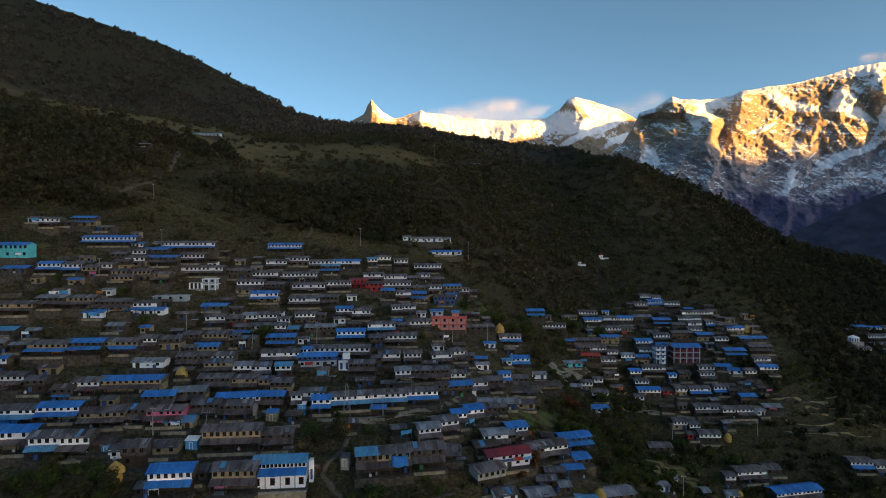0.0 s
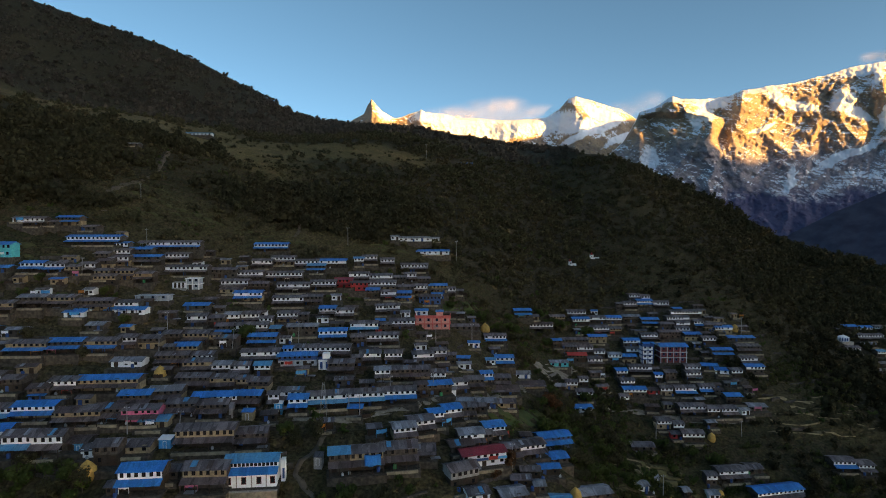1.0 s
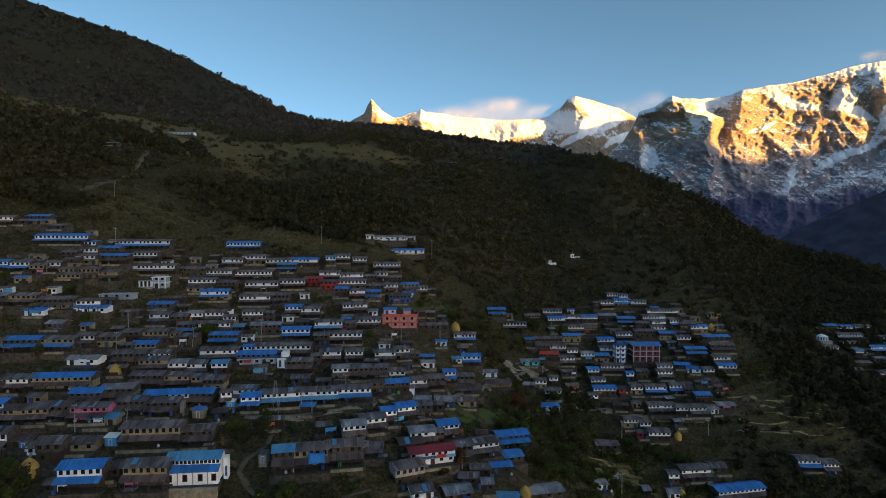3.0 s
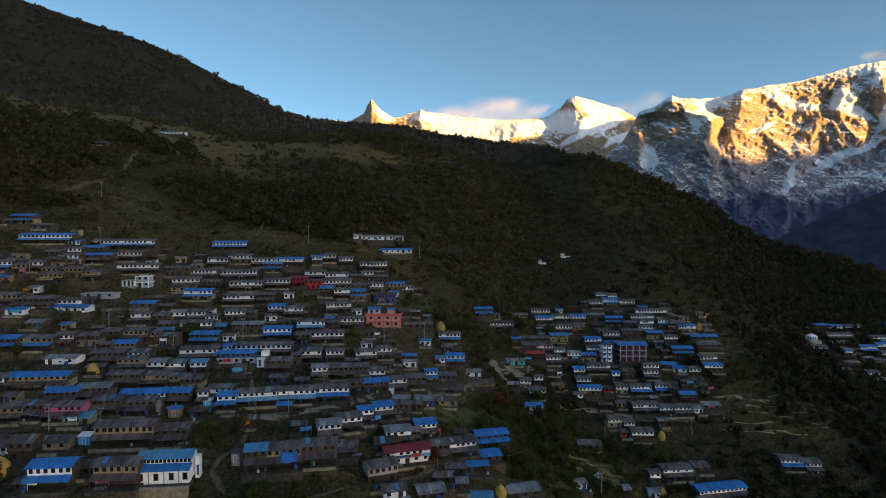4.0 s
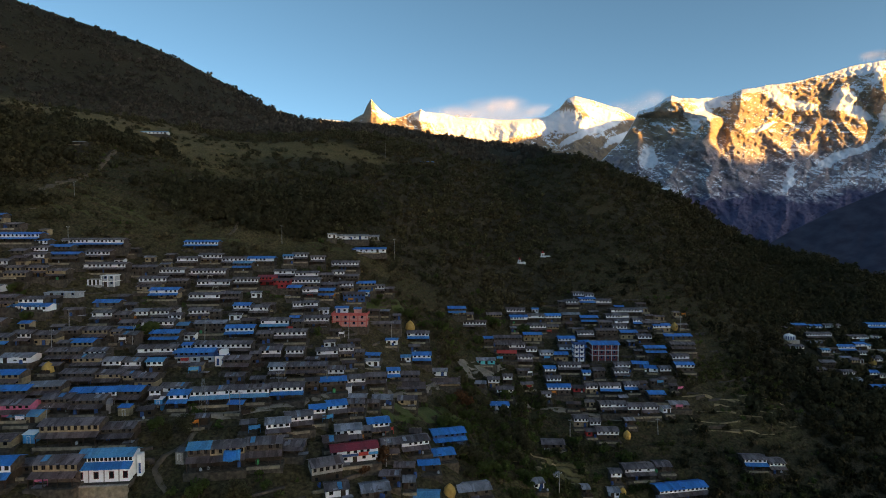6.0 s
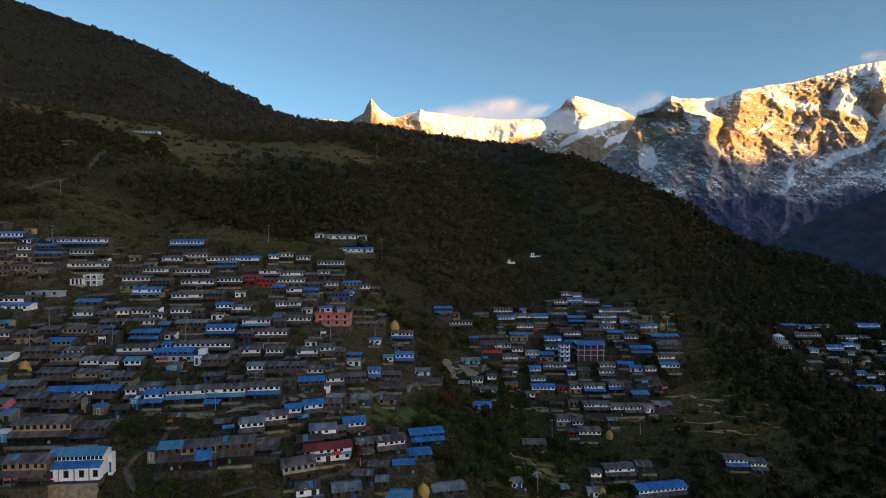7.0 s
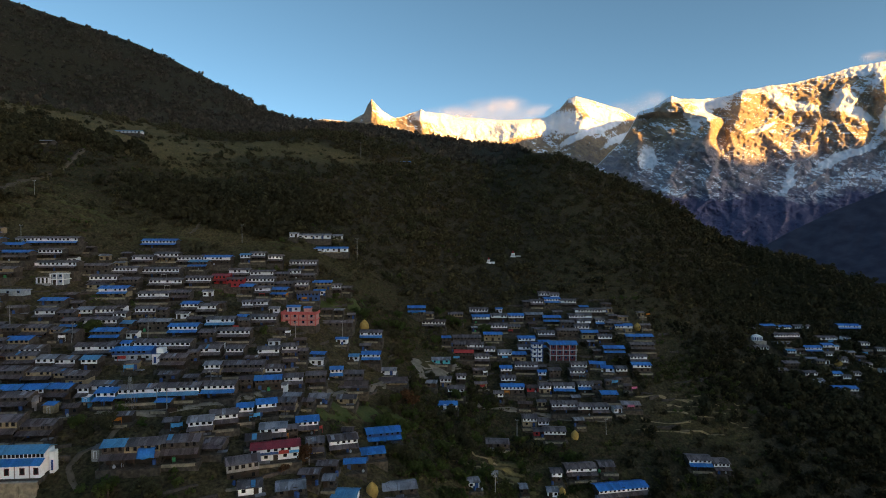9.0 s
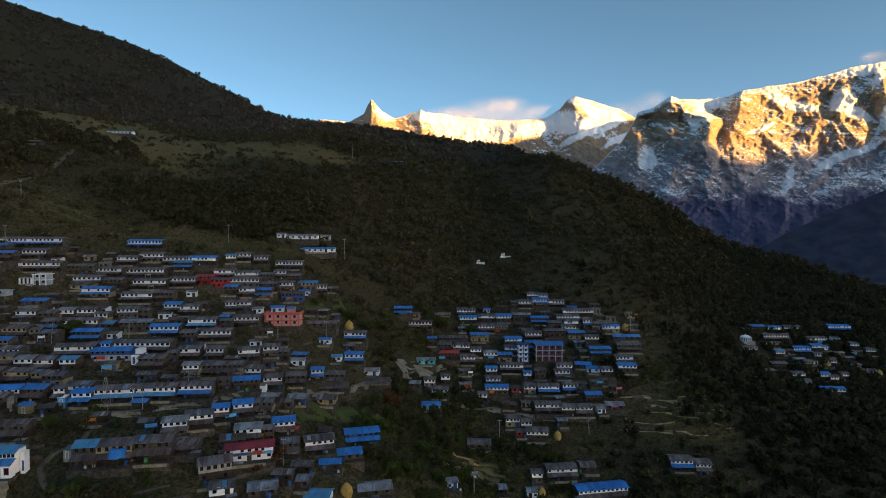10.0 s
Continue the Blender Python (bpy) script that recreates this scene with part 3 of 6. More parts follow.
massif(
    "snow_range", "far range of sharp white peaks above the ridge",
    [(-1402, 927), (-1101, 977), (-962, 990), (-764, 971), (-699, 1008), (-644, 1040), (-616, 1104), (-583, 1154), (-551, 1113), (-496, 1058), (-395, 998),
     (-330, 1012), (-261, 1039), (-210, 1053), (-178, 1071), (-146, 1048), (-109, 1044), (6, 1034), (145, 1007), (375, 988), (545, 983), (720, 992), (844, 1006),
     (945, 1071), (1013, 1153), (1077, 1175), (1178, 1152), (1311, 1111), (1445, 1070), (1547, 1011), (1732, 869), (2009, 777)],
    4700, -300, 77,
    aretes=((((-583, 1150), (-560, 1080), (-550, 960)), 90, 120, 150), (((1030, 1165), (1070, 1090), (1110, 1000), (1080, 850)), 130, 160, 420), (((-180, 1068), (-170, 980)), 70, 90, 120), (((620, 985), (560, 860)), 90, 200, 260)),
    icy=((380, 920, 520, 120, 0), (880, 960, 240, 90, 20), (1290, 1040, 210, 70, -18), (-60, 1000, 220, 60, 0), (850, 950, 220, 90, 20), (-470, 1030, 70, 90, -30), (1100, 930, 230, 60, 14), (1330, 930, 190, 50, 20), (1120, 850, 260, 34, 24), (1420, 820, 200, 30, 20)), rough=0.55, grain=0.8, cols=460, rows=130, cap=8.0)
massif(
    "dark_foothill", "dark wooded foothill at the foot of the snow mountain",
    [(1430, -170), (1538, -96), (1669, -7), (1829, 82), (2033, 185), (2317, 302), (2699, 404), (3280, 462)], 3000, -420, 15, lean=1.4, rough=0.3, grain=0.3, cols=160, rows=60, cap=0, mat=HAZEHILL, scale=0.7)


# ---- thin cloud blown off the summits ----
def cloud_material():
    m = bpy.data.materials.new("thin_cloud")
    m.use_nodes = True
    n, link = m.node_tree.nodes, m.node_tree.links
    bsdf = n["Principled BSDF"]
    bsdf.inputs["Base Color"].default_value = (0.8, 0.76, 0.76, 1)
    bsdf.inputs["Roughness"].default_value = 1.0
    bsdf.inputs["Specular IOR Level"].default_value = 0.0
    co, noise_, att = n.new("ShaderNodeTexCoord"), n.new("ShaderNodeTexNoise"), n.new("ShaderNodeAttribute")
    att.attribute_name = "thick"
    noise_.inputs["Scale"].default_value, noise_.inputs["Detail"].default_value = 0.005, 3
    link.new(co.outputs["Object"], noise_.inputs["Vector"])
    r = n.new("ShaderNodeMapRange")
    r.inputs["From Min"].default_value, r.inputs["From Max"].default_value = 0.3, 0.95
    link.new(noise_.outputs["Fac"], r.inputs["Value"])
    k = n.new("ShaderNodeMath")
    k.operation = "MULTIPLY"
    link.new(r.outputs[0], k.inputs[0])
    link.new(att.outputs["Fac"], k.inputs[1])
    link.new(k.outputs[0], bsdf.inputs["Alpha"])
    return m


CLOUD = cloud_material()


def cloud(x, y, z, w, h, lean, dense):
    """A thin bowed veil that thins out to nothing at its edge."""
    verts, faces, thick = [], [], []
    n = 24
    for j in range(n + 1):
        for i in range(n + 1):
            u, v = 2 * i / n - 1, 2 * j / n - 1
            d = math.hypot(u, v)
            verts.append((u * w + lean * v * h, 60 * (u * u + v * v) - 40 * math.sin(3 * u), v * h + 0.25 * h * math.sin(2.5 * u)))
            thick.append(dense * float(1 - smooth(0.15, 0.95, np.array(d))))
    for j in range(n):
        for i in range(n):
            a = j * (n + 1) + i
            faces.append((a, a + 1, a + n + 2, a + n + 1))
    me = mesh_of("cloud", verts, faces, CLOUD, flat=False)
    me.attributes.new("thick", "FLOAT", "POINT").data.foreach_set("value", np.array(thick, np.float32))
    ob = new("cloud", me)
    ob.matrix_basis = pose(x, y, z)
    ob.visible_shadow = False
    tagged(ob, "thin pale cloud drifting off the summit", "cloud", "summit clouds", "structure")


cloud(2830, 3640, 1215, 190, 62, 0.7, 0.85)
cloud(2950, 3640, 1230, 160, 80, 0.5, 0.7)
cloud(240, 4660, 1050, 560, 130, 0.3, 0.65)
cloud(560, 4660, 1010, 420, 110, 0.7, 0.5)
cloud(1560, 4660, 1100, 300, 130, 0.3, 0.3)

# ---- houses ----
FOOTPRINTS = []
RNG = random.Random(7)


def framed(name, w, h, frame_mat, inner_mat, rim=0.07, proud=0.05, sunk=0.04, sill=0.0):
    """A leaf or pane set back in a frame, one closed shape. Its foot is at z = 0 and its back at y = 0.02."""
    o = [(-w / 2, 0), (w / 2, 0), (w / 2, h), (-w / 2, h)]
    i = [(-w / 2 + rim, sill), (w / 2 - rim, sill), (w / 2 - rim, h - rim), (-w / 2 + rim, h - rim)]
    verts = [(x, 0.02, z) for x, z in o] + [(x, -proud, z) for x, z in o] + [(x, -proud, z) for x, z in i] + [(x, sunk - proud, z) for x, z in i]
    faces = [(0, 3, 2, 1)]
    for k in range(4):
        n = (k + 1) % 4
        faces += [(k, n, 4 + n, 4 + k), (4 + k, 4 + n, 8 + n, 8 + k), (8 + k, 8 + n, 12 + n, 12 + k)]
    faces.append((12, 13, 14, 15))
    me = mesh_of(name, verts, faces, frame_mat)
    me.materials.append(inner_mat)
    me.polygons[len(faces) - 1].material_index = 1
    return me


UPPER_WINDOW = framed("window", 0.66, 0.92, WOOD, PANE, sill=0.05)
LOWER_WINDOW = framed("window", 0.8, 1.0, WOOD, PANE, sill=0.07)
BLUE_WINDOW = framed("window", 0.85, 1.05, BLUEWALL, PANE, 0.1, sill=0.1)
DOOR = framed("door", 1.0, 1.9, WOOD, BLUEWALL, 0.09)
DARK_DOOR = framed("door", 1.0, 1.9, WOOD, WOOD, 0.09)
BARS = boxes("glazing_bar", [(-0.025, 0.025, -0.035, -0.008, 0.05, 0.86)], WOOD)
POST = boxes("post", [(-0.08, 0.08, -0.08, 0.08, 0, 1.92)], WOOD)
WORDS = {BLUE: "blue painted", CYAN: "faded blue", GREY: "weathered grey", SILVER: "pale zinc", MAROON: "dull red", RED: "bright red", BROWN: "rusty brown",
         WHITE: "limewashed", OCHRE: "ochre mud plastered", STONE: "bare stone", DARKSTONE: "smoke-dark stone", REDWALL: "red painted", BLUEWALL: "blue painted", PINK: "pink painted", TEAL: "turquoise painted"}


def sheeted(name, w, outline, mat, rng, thick=0.05):
    """A covering of metal sheets lapped side by side, one surface: outline gives (y, z) from eave to eave."""
    count = max(2, round(w / 0.95))
    cols = []
    for k in range(count):
        lift, slip = rng.uniform(0, 0.035) + 0.02 * (k % 2), rng.uniform(-0.06, 0.06)
        cols += [(-w / 2 + k * w / count, lift, slip), (-w / 2 + (k + 1) * w / count - 0.03, lift, slip)]
    rows = len(outline)
    verts, faces = [], []
    for x, lift, slip in cols:
        for j, (y, z) in enumerate(outline):
            verts.append((x, y - slip if j == 0 else (y + slip if j == rows - 1 and rows > 2 else y), z + lift))
    n = len(verts)
    verts += [(x, y, z - thick) for x, y, z in verts]
    for c in range(len(cols) - 1):
        for j in range(rows - 1):
            q = (c * rows + j, (c + 1) * rows + j, (c + 1) * rows + j + 1, c * rows + j + 1)
            faces += [q, tuple(n + i for i in q[::-1])]
        for j in (0, rows - 1):
            q = (c * rows + j, (c + 1) * rows + j, (c + 1) * rows + j + n, c * rows + j + n)
            faces.append(q if j else q[::-1])
    for c in (0, len(cols) - 1):
        for j in range(rows - 1):
            q = (c * rows + j, c * rows + j + 1, c * rows + j + 1 + n, c * rows + j + n)
            faces.append(q if c == 0 else q[::-1])
    return mesh_of(name, verts, faces, mat)


def house(x, y, w, roof, wall, pent=None, storeys=2, turn=0, deep=None, lower=None, body=None, sink=0.0):
    rng = random.Random(int(abs(x) * 10) * 7919 + int(y * 10))
    deep = deep or min(4.5, max(3.0, 0.85 * w + 0.6))
    k = 1.0 if storeys == 2 and (y < 124 or wall is TEAL) else 0.74
    ridge = (5.3 if storeys == 2 else 3.3) * k
    eave = ridge - 0.4 * k * (deep / 2 + 0.55)
    ridge = eave + 0.27 * k * (deep / 2 + 0.55)
    turn = turn + rng.uniform(-3, 3) + (5 if x < 10 else 0)
    z = float(bare(np.array(x), np.array(y))) - sink
    base = new("house" if storeys == 2 else "shed")
    base.matrix_basis = pose(x, y, z, 0, 0, turn)
    FOOTPRINTS.append((x, y, w / 2 + 1.0, deep / 2 + 1.6))
    if storeys == 2:
        tagged(base, f"two-storey {WORDS[wall]} village house with {WORDS[roof]} sheet roof", "house", "village houses")
    else:
        tagged(base, f"low {WORDS[wall]} village shed with {WORDS[roof]} sheet roof", "shed", "village sheds")
    f = -deep / 2
    yard = 1.6 + rng.uniform(0.4, 1.0)
    part("stone_terrace", boxes("stone_terrace", [(-w / 2 - 0.5, w / 2 + 0.5, f - yard, deep / 2 + 0.3, -2.9, 0.0)], PAVING), base)
    if rng.random() < 0.6:
        part("coping", boxes("coping", [(-w / 2 - 0.55 + rng.uniform(0, 0.25) * w, w / 2 + 0.55 - rng.uniform(0, 0.25) * w, f - yard - 0.12, f - yard + 0.35, -0.5, 0.1)], PALESTONE), base)
    low_top = 2.35 * k if storeys == 2 else 0
    body = body or (STONE if wall in (WHITE, OCHRE) and storeys == 2 else wall)
    # mostly the dark stone, painting the veranda's deep shade onto the lower wall
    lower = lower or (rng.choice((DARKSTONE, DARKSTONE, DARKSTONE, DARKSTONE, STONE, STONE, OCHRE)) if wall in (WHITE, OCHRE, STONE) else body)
    gable = prism("upper_wall" if storeys == 2 else "wall", [(f, low_top), (f, eave), (0, ridge - 0.08), (-f, eave), (-f, low_top)], -w / 2, w / 2, body)
    back_step = 0.0
    if storeys == 2:
        back_step = 0.9 if pent else 0.35
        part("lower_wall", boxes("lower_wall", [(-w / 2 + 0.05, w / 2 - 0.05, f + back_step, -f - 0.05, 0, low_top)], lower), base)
    part("upper_wall" if storeys == 2 else "wall", gable, base)
    zf = low_top + rng.uniform(0.06, 0.2) * k
    if wall in (WHITE, OCHRE) and body is not wall:
        part("facade", boxes("facade", [(-w / 2 + 0.02, w / 2 - 0.02, f - 0.06, f, zf, eave - 0.05)], wall), base)
    front = f - 0.06 if wall in (WHITE, OCHRE) and body is not wall else f
    if storeys == 2:
        n = max(2, round(w / 1.4))
        for i in range(n):
            if n > 3 and rng.random() < 0.12:
                continue
            pane = part("window", UPPER_WINDOW if wall is not TEAL else BLUE_WINDOW, base, pose(-w / 2 + (i + 0.5) * w / n + rng.uniform(-0.07, 0.07), front, eave - 1.2 * k) @ Matrix.Diagonal((rng.uniform(0.8, 1.25), 1, k * rng.uniform(0.95, 1.12), 1)))
            if y < 126:
                part("glazing_bar", BARS, pane)
    n = max(2, round(w / 2.3))
    door = rng.randrange(n)
    lf = f + back_step if storeys == 2 else front
    for i in range(n):
        at = -w / 2 + (i + 0.5) * w / n + rng.uniform(-0.15, 0.15)
        if i == door:
            part("door", DOOR if rng.random() < 0.3 else DARK_DOOR, base, pose(at, lf, 0) @ Matrix.Diagonal((1, 1, k, 1)))
        else:
            part("window", LOWER_WINDOW if wall is not TEAL else BLUE_WINDOW, base, pose(at, lf, 0.75 * k) @ Matrix.Diagonal((1, 1, k, 1)))
    half = deep / 2 + 0.55
    part("roof", sheeted("roof", w + 0.7, [(-half, eave - 0.15), (0, ridge), (half, eave - 0.15)], roof, rng), base)
    if roof in (GREY, BROWN) and w > 3.5 and y < 168:
        for _ in range(rng.choice((0, 1, 1, 2, 3))):
            at, wide, run = rng.uniform(-w / 2 + 0.6, w / 2 - 0.6), rng.uniform(0.7, 1.3), rng.uniform(0.55, 0.95)
            fall = (ridge - eave + 0.15) / half
            part("patch_sheet", sheeted("patch_sheet", wide, [(-half * run, ridge - fall * half * run + 0.09), (-0.1, ridge - fall * 0.1 + 0.09)], rng.choice((SILVER, SILVER, SILVER, GREY, BROWN, BROWN, BROWN, CYAN)), rng), base, pose(at, 0, 0))
    if w > 4:
        part("ridge_cap", prism("ridge_cap", [(-0.2, ridge - 0.05), (0, ridge + 0.1), (0.2, ridge - 0.05)], -w / 2 - 0.36, w / 2 + 0.36, roof), base)
    if pent and storeys == 2:
        part("veranda_roof", sheeted("veranda_roof", w + 0.4, [(f - 1.75, 1.82 * k), (f - 0.02, 2.58 * k)], pent, rng), base)
        count = max(2, round(w / 2.6) + 1)
        for i in range(count):
            part("post", POST, base, pose(-w / 2 + 0.1 + i * (w - 0.2) / (count - 1), f - 1.55, -0.05) @ Matrix.Diagonal((1, 1, k, 1)))
    elif pent:
        part("lean_to_roof", sheeted("lean_to_roof", w + 0.3, [(f - 1.7, 1.5 * k), (f - 0.02, 2.0 * k)], pent, rng), base)
    return base


house(-116.0, 200.8, 18.1, BLUE, WHITE, BLUE)
house(-106.8, 201.8, 4.0, BLUE, WHITE, None)
house(-129.6, 208.3, 8.0, BLUE, STONE, BLUE)
house(-122.3, 208.3, 6.2, GREY, STONE, None, 1)
house(-95.3, 212.3, 22.0, GREY, WHITE, BLUE)
house(-100.6, 201.8, 7.6, BLUE, STONE, None)
house(-104.6, 197.8, 5.5, GREY, WHITE, None)
house(-97.6, 197.8, 11.7, BLUE, STONE, GREY)
house(-103.3, 193.3, 6.3, GREY, WHITE, GREY)
house(-108.5, 192.8, 4.8, GREY, STONE, None)
house(-105.7, 189.3, 4.9, BROWN, STONE, None)
house(-89.8, 206.3, 8.2, GREY, WHITE, GREY)
house(-115.9, 183.3, 2.2, GREY, WHITE, None)
house(-111.7, 182.3, 4.7, GREY, OCHRE, None)
house(-108.8, 185.3, 4.8, GREY, WHITE, GREY)
house(-103.3, 183.8, 4.5, GREY, OCHRE, None)
house(-83.7, 200.3, 14.3, GREY, WHITE, GREY)
house(-98.2, 186.8, 6.6, GREY, OCHRE, GREY)
house(-92.7, 188.3, 6.3, GREY, OCHRE, GREY)
house(-101.1, 181.3, 6.5, GREY, OCHRE, None)
house(-97.3, 168.3, 11.5, GREY, STONE, GREY)
house(-89.2, 170.8, 8.1, GREY, WHITE, BLUE)
house(-88.4, 169.8, 11.1, BLUE, WHITE, None, 1)
house(-72.5, 181.8, 7.5, BLUE, STONE, None, 1)
house(-68.7, 173.3, 5.7, GREY, WHITE, GREY)
house(-63.7, 174.8, 4.8, GREY, STONE, None)
house(-91.5, 160.3, 4.4, SILVER, STONE, None, 1)
house(-99.8, 164.3, 5.5, BLUE, WHITE, None, 1)
house(-64.1, 233.3, 13.4, BLUE, WHITE, BLUE)
house(-63.5, 219.3, 7.6, GREY, WHITE, GREY)
house(-57.0, 224.8, 9.1, GREY, WHITE, GREY)
house(-47.9, 224.8, 9.1, GREY, WHITE, GREY)
house(-38.8, 227.3, 11.9, BLUE, WHITE, None)
house(-43.5, 222.3, 6.8, CYAN, STONE, BLUE)
house(-73.2, 205.8, 9.0, GREY, STONE, None)
house(-65.1, 208.8, 10.7, GREY, WHITE, GREY)
house(-53.6, 213.3, 13.5, GREY, WHITE, GREY)
house(-67.2, 200.3, 9.1, GREY, WHITE, GREY)
house(-59.9, 202.3, 7.2, GREY, STONE, None)
house(-38.4, 210.8, 9.2, GREY, WHITE, GREY)
house(-48.2, 206.3, 11.6, GREY, WHITE, GREY)
house(-60.6, 194.8, 9.1, BLUE, WHITE, BLUE)
house(-67.1, 197.3, 7.4, GREY, OCHRE, None, 1)
house(-47.4, 196.3, 10.3, GREY, WHITE, GREY)
house(-39.9, 199.3, 6.7, GREY, STONE, GREY)
house(-33.2, 192.3, 5.3, BLUE, WHITE, GREY)
house(-27.5, 192.3, 6.1, GREY, WHITE, GREY)
house(-60.2, 178.8, 4.6, SILVER, WHITE, None)
house(-55.8, 181.3, 6.5, GREY, WHITE, GREY)
house(-50.2, 180.3, 3.9, GREY, WHITE, None)
house(-44.8, 185.8, 6.4, GREY, WHITE, GREY)
house(-39.9, 185.8, 3.3, GREY, STONE, None)
house(-7.9, 262.8, 14.5, SILVER, WHITE, None, 1)
house(-16.3, 258.8, 3.6, SILVER, WHITE, None, 1)
house(1.3, 270.3, 4.3, SILVER, WHITE, None, 1)
house(0.7, 257.8, 14.8, BLUE, WHITE, None, 1)
house(-24.5, 234.8, 6.0, GREY, WHITE, GREY)
house(-28.6, 231.8, 3.9, CYAN, WHITE, None)
house(-17.4, 235.3, 5.6, GREY, WHITE, GREY)
house(-6.4, 237.3, 11.0, GREY, WHITE, GREY)
house(-26.8, 220.3, 7.6, GREY, WHITE, GREY)
house(-18.7, 221.8, 8.8, GREY, WHITE, GREY)
house(-11.7, 223.8, 5.3, GREY, STONE, None)
house(-7.7, 228.8, 4.7, GREY, WHITE, GREY)
house(-2.8, 228.8, 5.9, GREY, STONE, None)
house(-17.8, 216.8, 10.9, GREY, WHITE, GREY)
house(-9.0, 217.8, 6.9, GREY, STONE, None)
house(-31.6, 214.2, 6.4, MAROON, REDWALL, MAROON, lower=REDWALL)
house(-25.6, 212.6, 6.2, BROWN, REDWALL, None, lower=REDWALL, sink=-0.4)
house(-20.2, 209.8, 4.6, BLUE, STONE, None)
house(-14.7, 210.8, 5.6, GREY, WHITE, GREY)
house(-9.2, 212.8, 5.7, BLUE, STONE, BLUE)
house(-3.5, 222.3, 5.5, GREY, WHITE, GREY)
house(3.3, 228.3, 7.2, BLUE, OCHRE, GREY)
house(8.4, 230.8, 3.9, GREY, WHITE, GREY)
house(11.7, 235.3, 4.2, GREY, STONE, None, 1)
house(0.4, 216.8, 8.1, BROWN, BLUEWALL, None)
house(-16.1, 198.8, 3.7, GREY, WHITE, GREY)
house(-12.2, 201.3, 5.2, GREY, WHITE, GREY)
house(-7.9, 201.3, 3.4, SILVER, WHITE, None, 1)
house(-53.3, 174.8, 10.4, GREY, WHITE, GREY)
house(-47.1, 177.8, 4.2, CYAN, STONE, None, 1)
house(-38.2, 178.3, 9.2, SILVER, STONE, None)
house(-28.6, 177.3, 8.4, BLUE, WHITE, BLUE)
house(-59.9, 171.3, 4.7, GREY, STONE, BLUE)
house(-56.9, 164.8, 6.2, GREY, STONE, None)
house(-47.8, 169.3, 8.0, BLUE, STONE, BLUE)
house(-42.1, 172.3, 3.1, GREY, WHITE, None, 1)
house(-38.8, 163.3, 2.4, BLUE, WHITE, None)
house(-29.9, 166.3, 17.1, GREY, WHITE, GREY)
house(-45.6, 160.3, 10.3, GREY, WHITE, GREY)
house(-35.3, 160.3, 10.6, BLUE, BLUEWALL, None, lower=LIMEWASHED_BLUE)
house(-48.3, 151.8, 5.1, GREY, WHITE, GREY)
house(-52.0, 150.8, 3.3, GREY, STONE, None)
house(-42.8, 153.3, 4.2, CYAN, WHITE, None)
house(-22.6, 158.3, 7.0, GREY, STONE, GREY)
house(-48.5, 145.3, 3.4, GREY, OCHRE, None)
house(-44.9, 145.3, 3.7, GREY, OCHRE, None)
house(-41.2, 145.3, 5.2, GREY, STONE, None)
house(-35.8, 139.3, 2.6, GREY, WHITE, GREY)
house(-32.3, 141.8, 6.0, GREY, WHITE, GREY)
house(-29.6, 138.8, 4.5, BLUE, WHITE, BLUE)
house(-23.3, 141.3, 9.5, GREY, WHITE, CYAN, 2, 3)
house(-14.3, 143.8, 10.0, GREY, WHITE, CYAN, 2, 3)
house(-5.8, 147.3, 8.5, GREY, WHITE, BLUE, 2, 3)
house(-19.9, 184.8, 8.8, GREY, WHITE, CYAN)
house(-13.1, 186.3, 3.5, GREY, STONE, None)
house(-8.2, 191.8, 8.2, GREY, WHITE, GREY)
house(12.9, 209.3, 11.2, GREY, STONE, None, 1)
house(-20.2, 175.3, 4.5, GREY, STONE, None)
house(-13.5, 178.8, 10.1, GREY, WHITE, GREY)
house(-15.6, 165.8, 5.9, GREY, WHITE, GREY)
house(-9.0, 168.3, 5.0, GREY, WHITE, GREY)
house(-18.8, 161.8, 2.6, GREY, STONE, None)
house(-0.7, 172.3, 6.2, GREY, WHITE, GREY, 2, 8)
house(4.0, 178.3, 4.6, GREY, WHITE, GREY, 2, 8)
house(7.9, 178.3, 3.5, GREY, STONE, None)
house(-11.1, 156.8, 4.2, SILVER, WHITE, GREY)
house(-3.8, 160.3, 11.1, GREY, STONE, GREY)
house(4.0, 162.8, 4.5, GREY, WHITE, None)
house(-0.5, 152.3, 3.3, BROWN, STONE, None, 2, 8)
house(4.3, 155.8, 6.8, BLUE, STONE, None, 2, 8)
house(9.7, 161.8, 5.0, GREY, WHITE, GREY, 2, 10)
house(14.6, 168.3, 5.5, GREY, STONE, GREY, 2, 8)
house(18.9, 177.3, 3.7, BLUE, WHITE, BLUE, 2, 8)
house(23.8, 180.8, 5.9, GREY, STONE, GREY, 2, 5)
house(-85.7, 151.8, 10.2, GREY, OCHRE, BLUE)
house(-79.8, 155.3, 4.9, GREY, WHITE, GREY)
house(-74.9, 156.8, 6.2, GREY, STONE, None)
house(-70.6, 161.3, 4.6, GREY, STONE, None)
house(-65.5, 163.8, 8.1, GREY, OCHRE, GREY)
house(-60.2, 164.8, 3.1, GREY, OCHRE, None)
house(-68.2, 154.3, 2.6, GREY, STONE, None)
house(-64.8, 156.8, 6.4, BLUE, OCHRE, None)
house(-65.9, 151.3, 8.1, GREY, STONE, GREY)
house(-59.5, 153.8, 6.7, GREY, WHITE, GREY)
house(-75.8, 147.8, 7.6, SILVER, WHITE, None, 1)
house(-58.9, 150.3, 7.3, GREY, OCHRE, GREY)
house(-52.8, 150.8, 4.8, SILVER, WHITE, None)
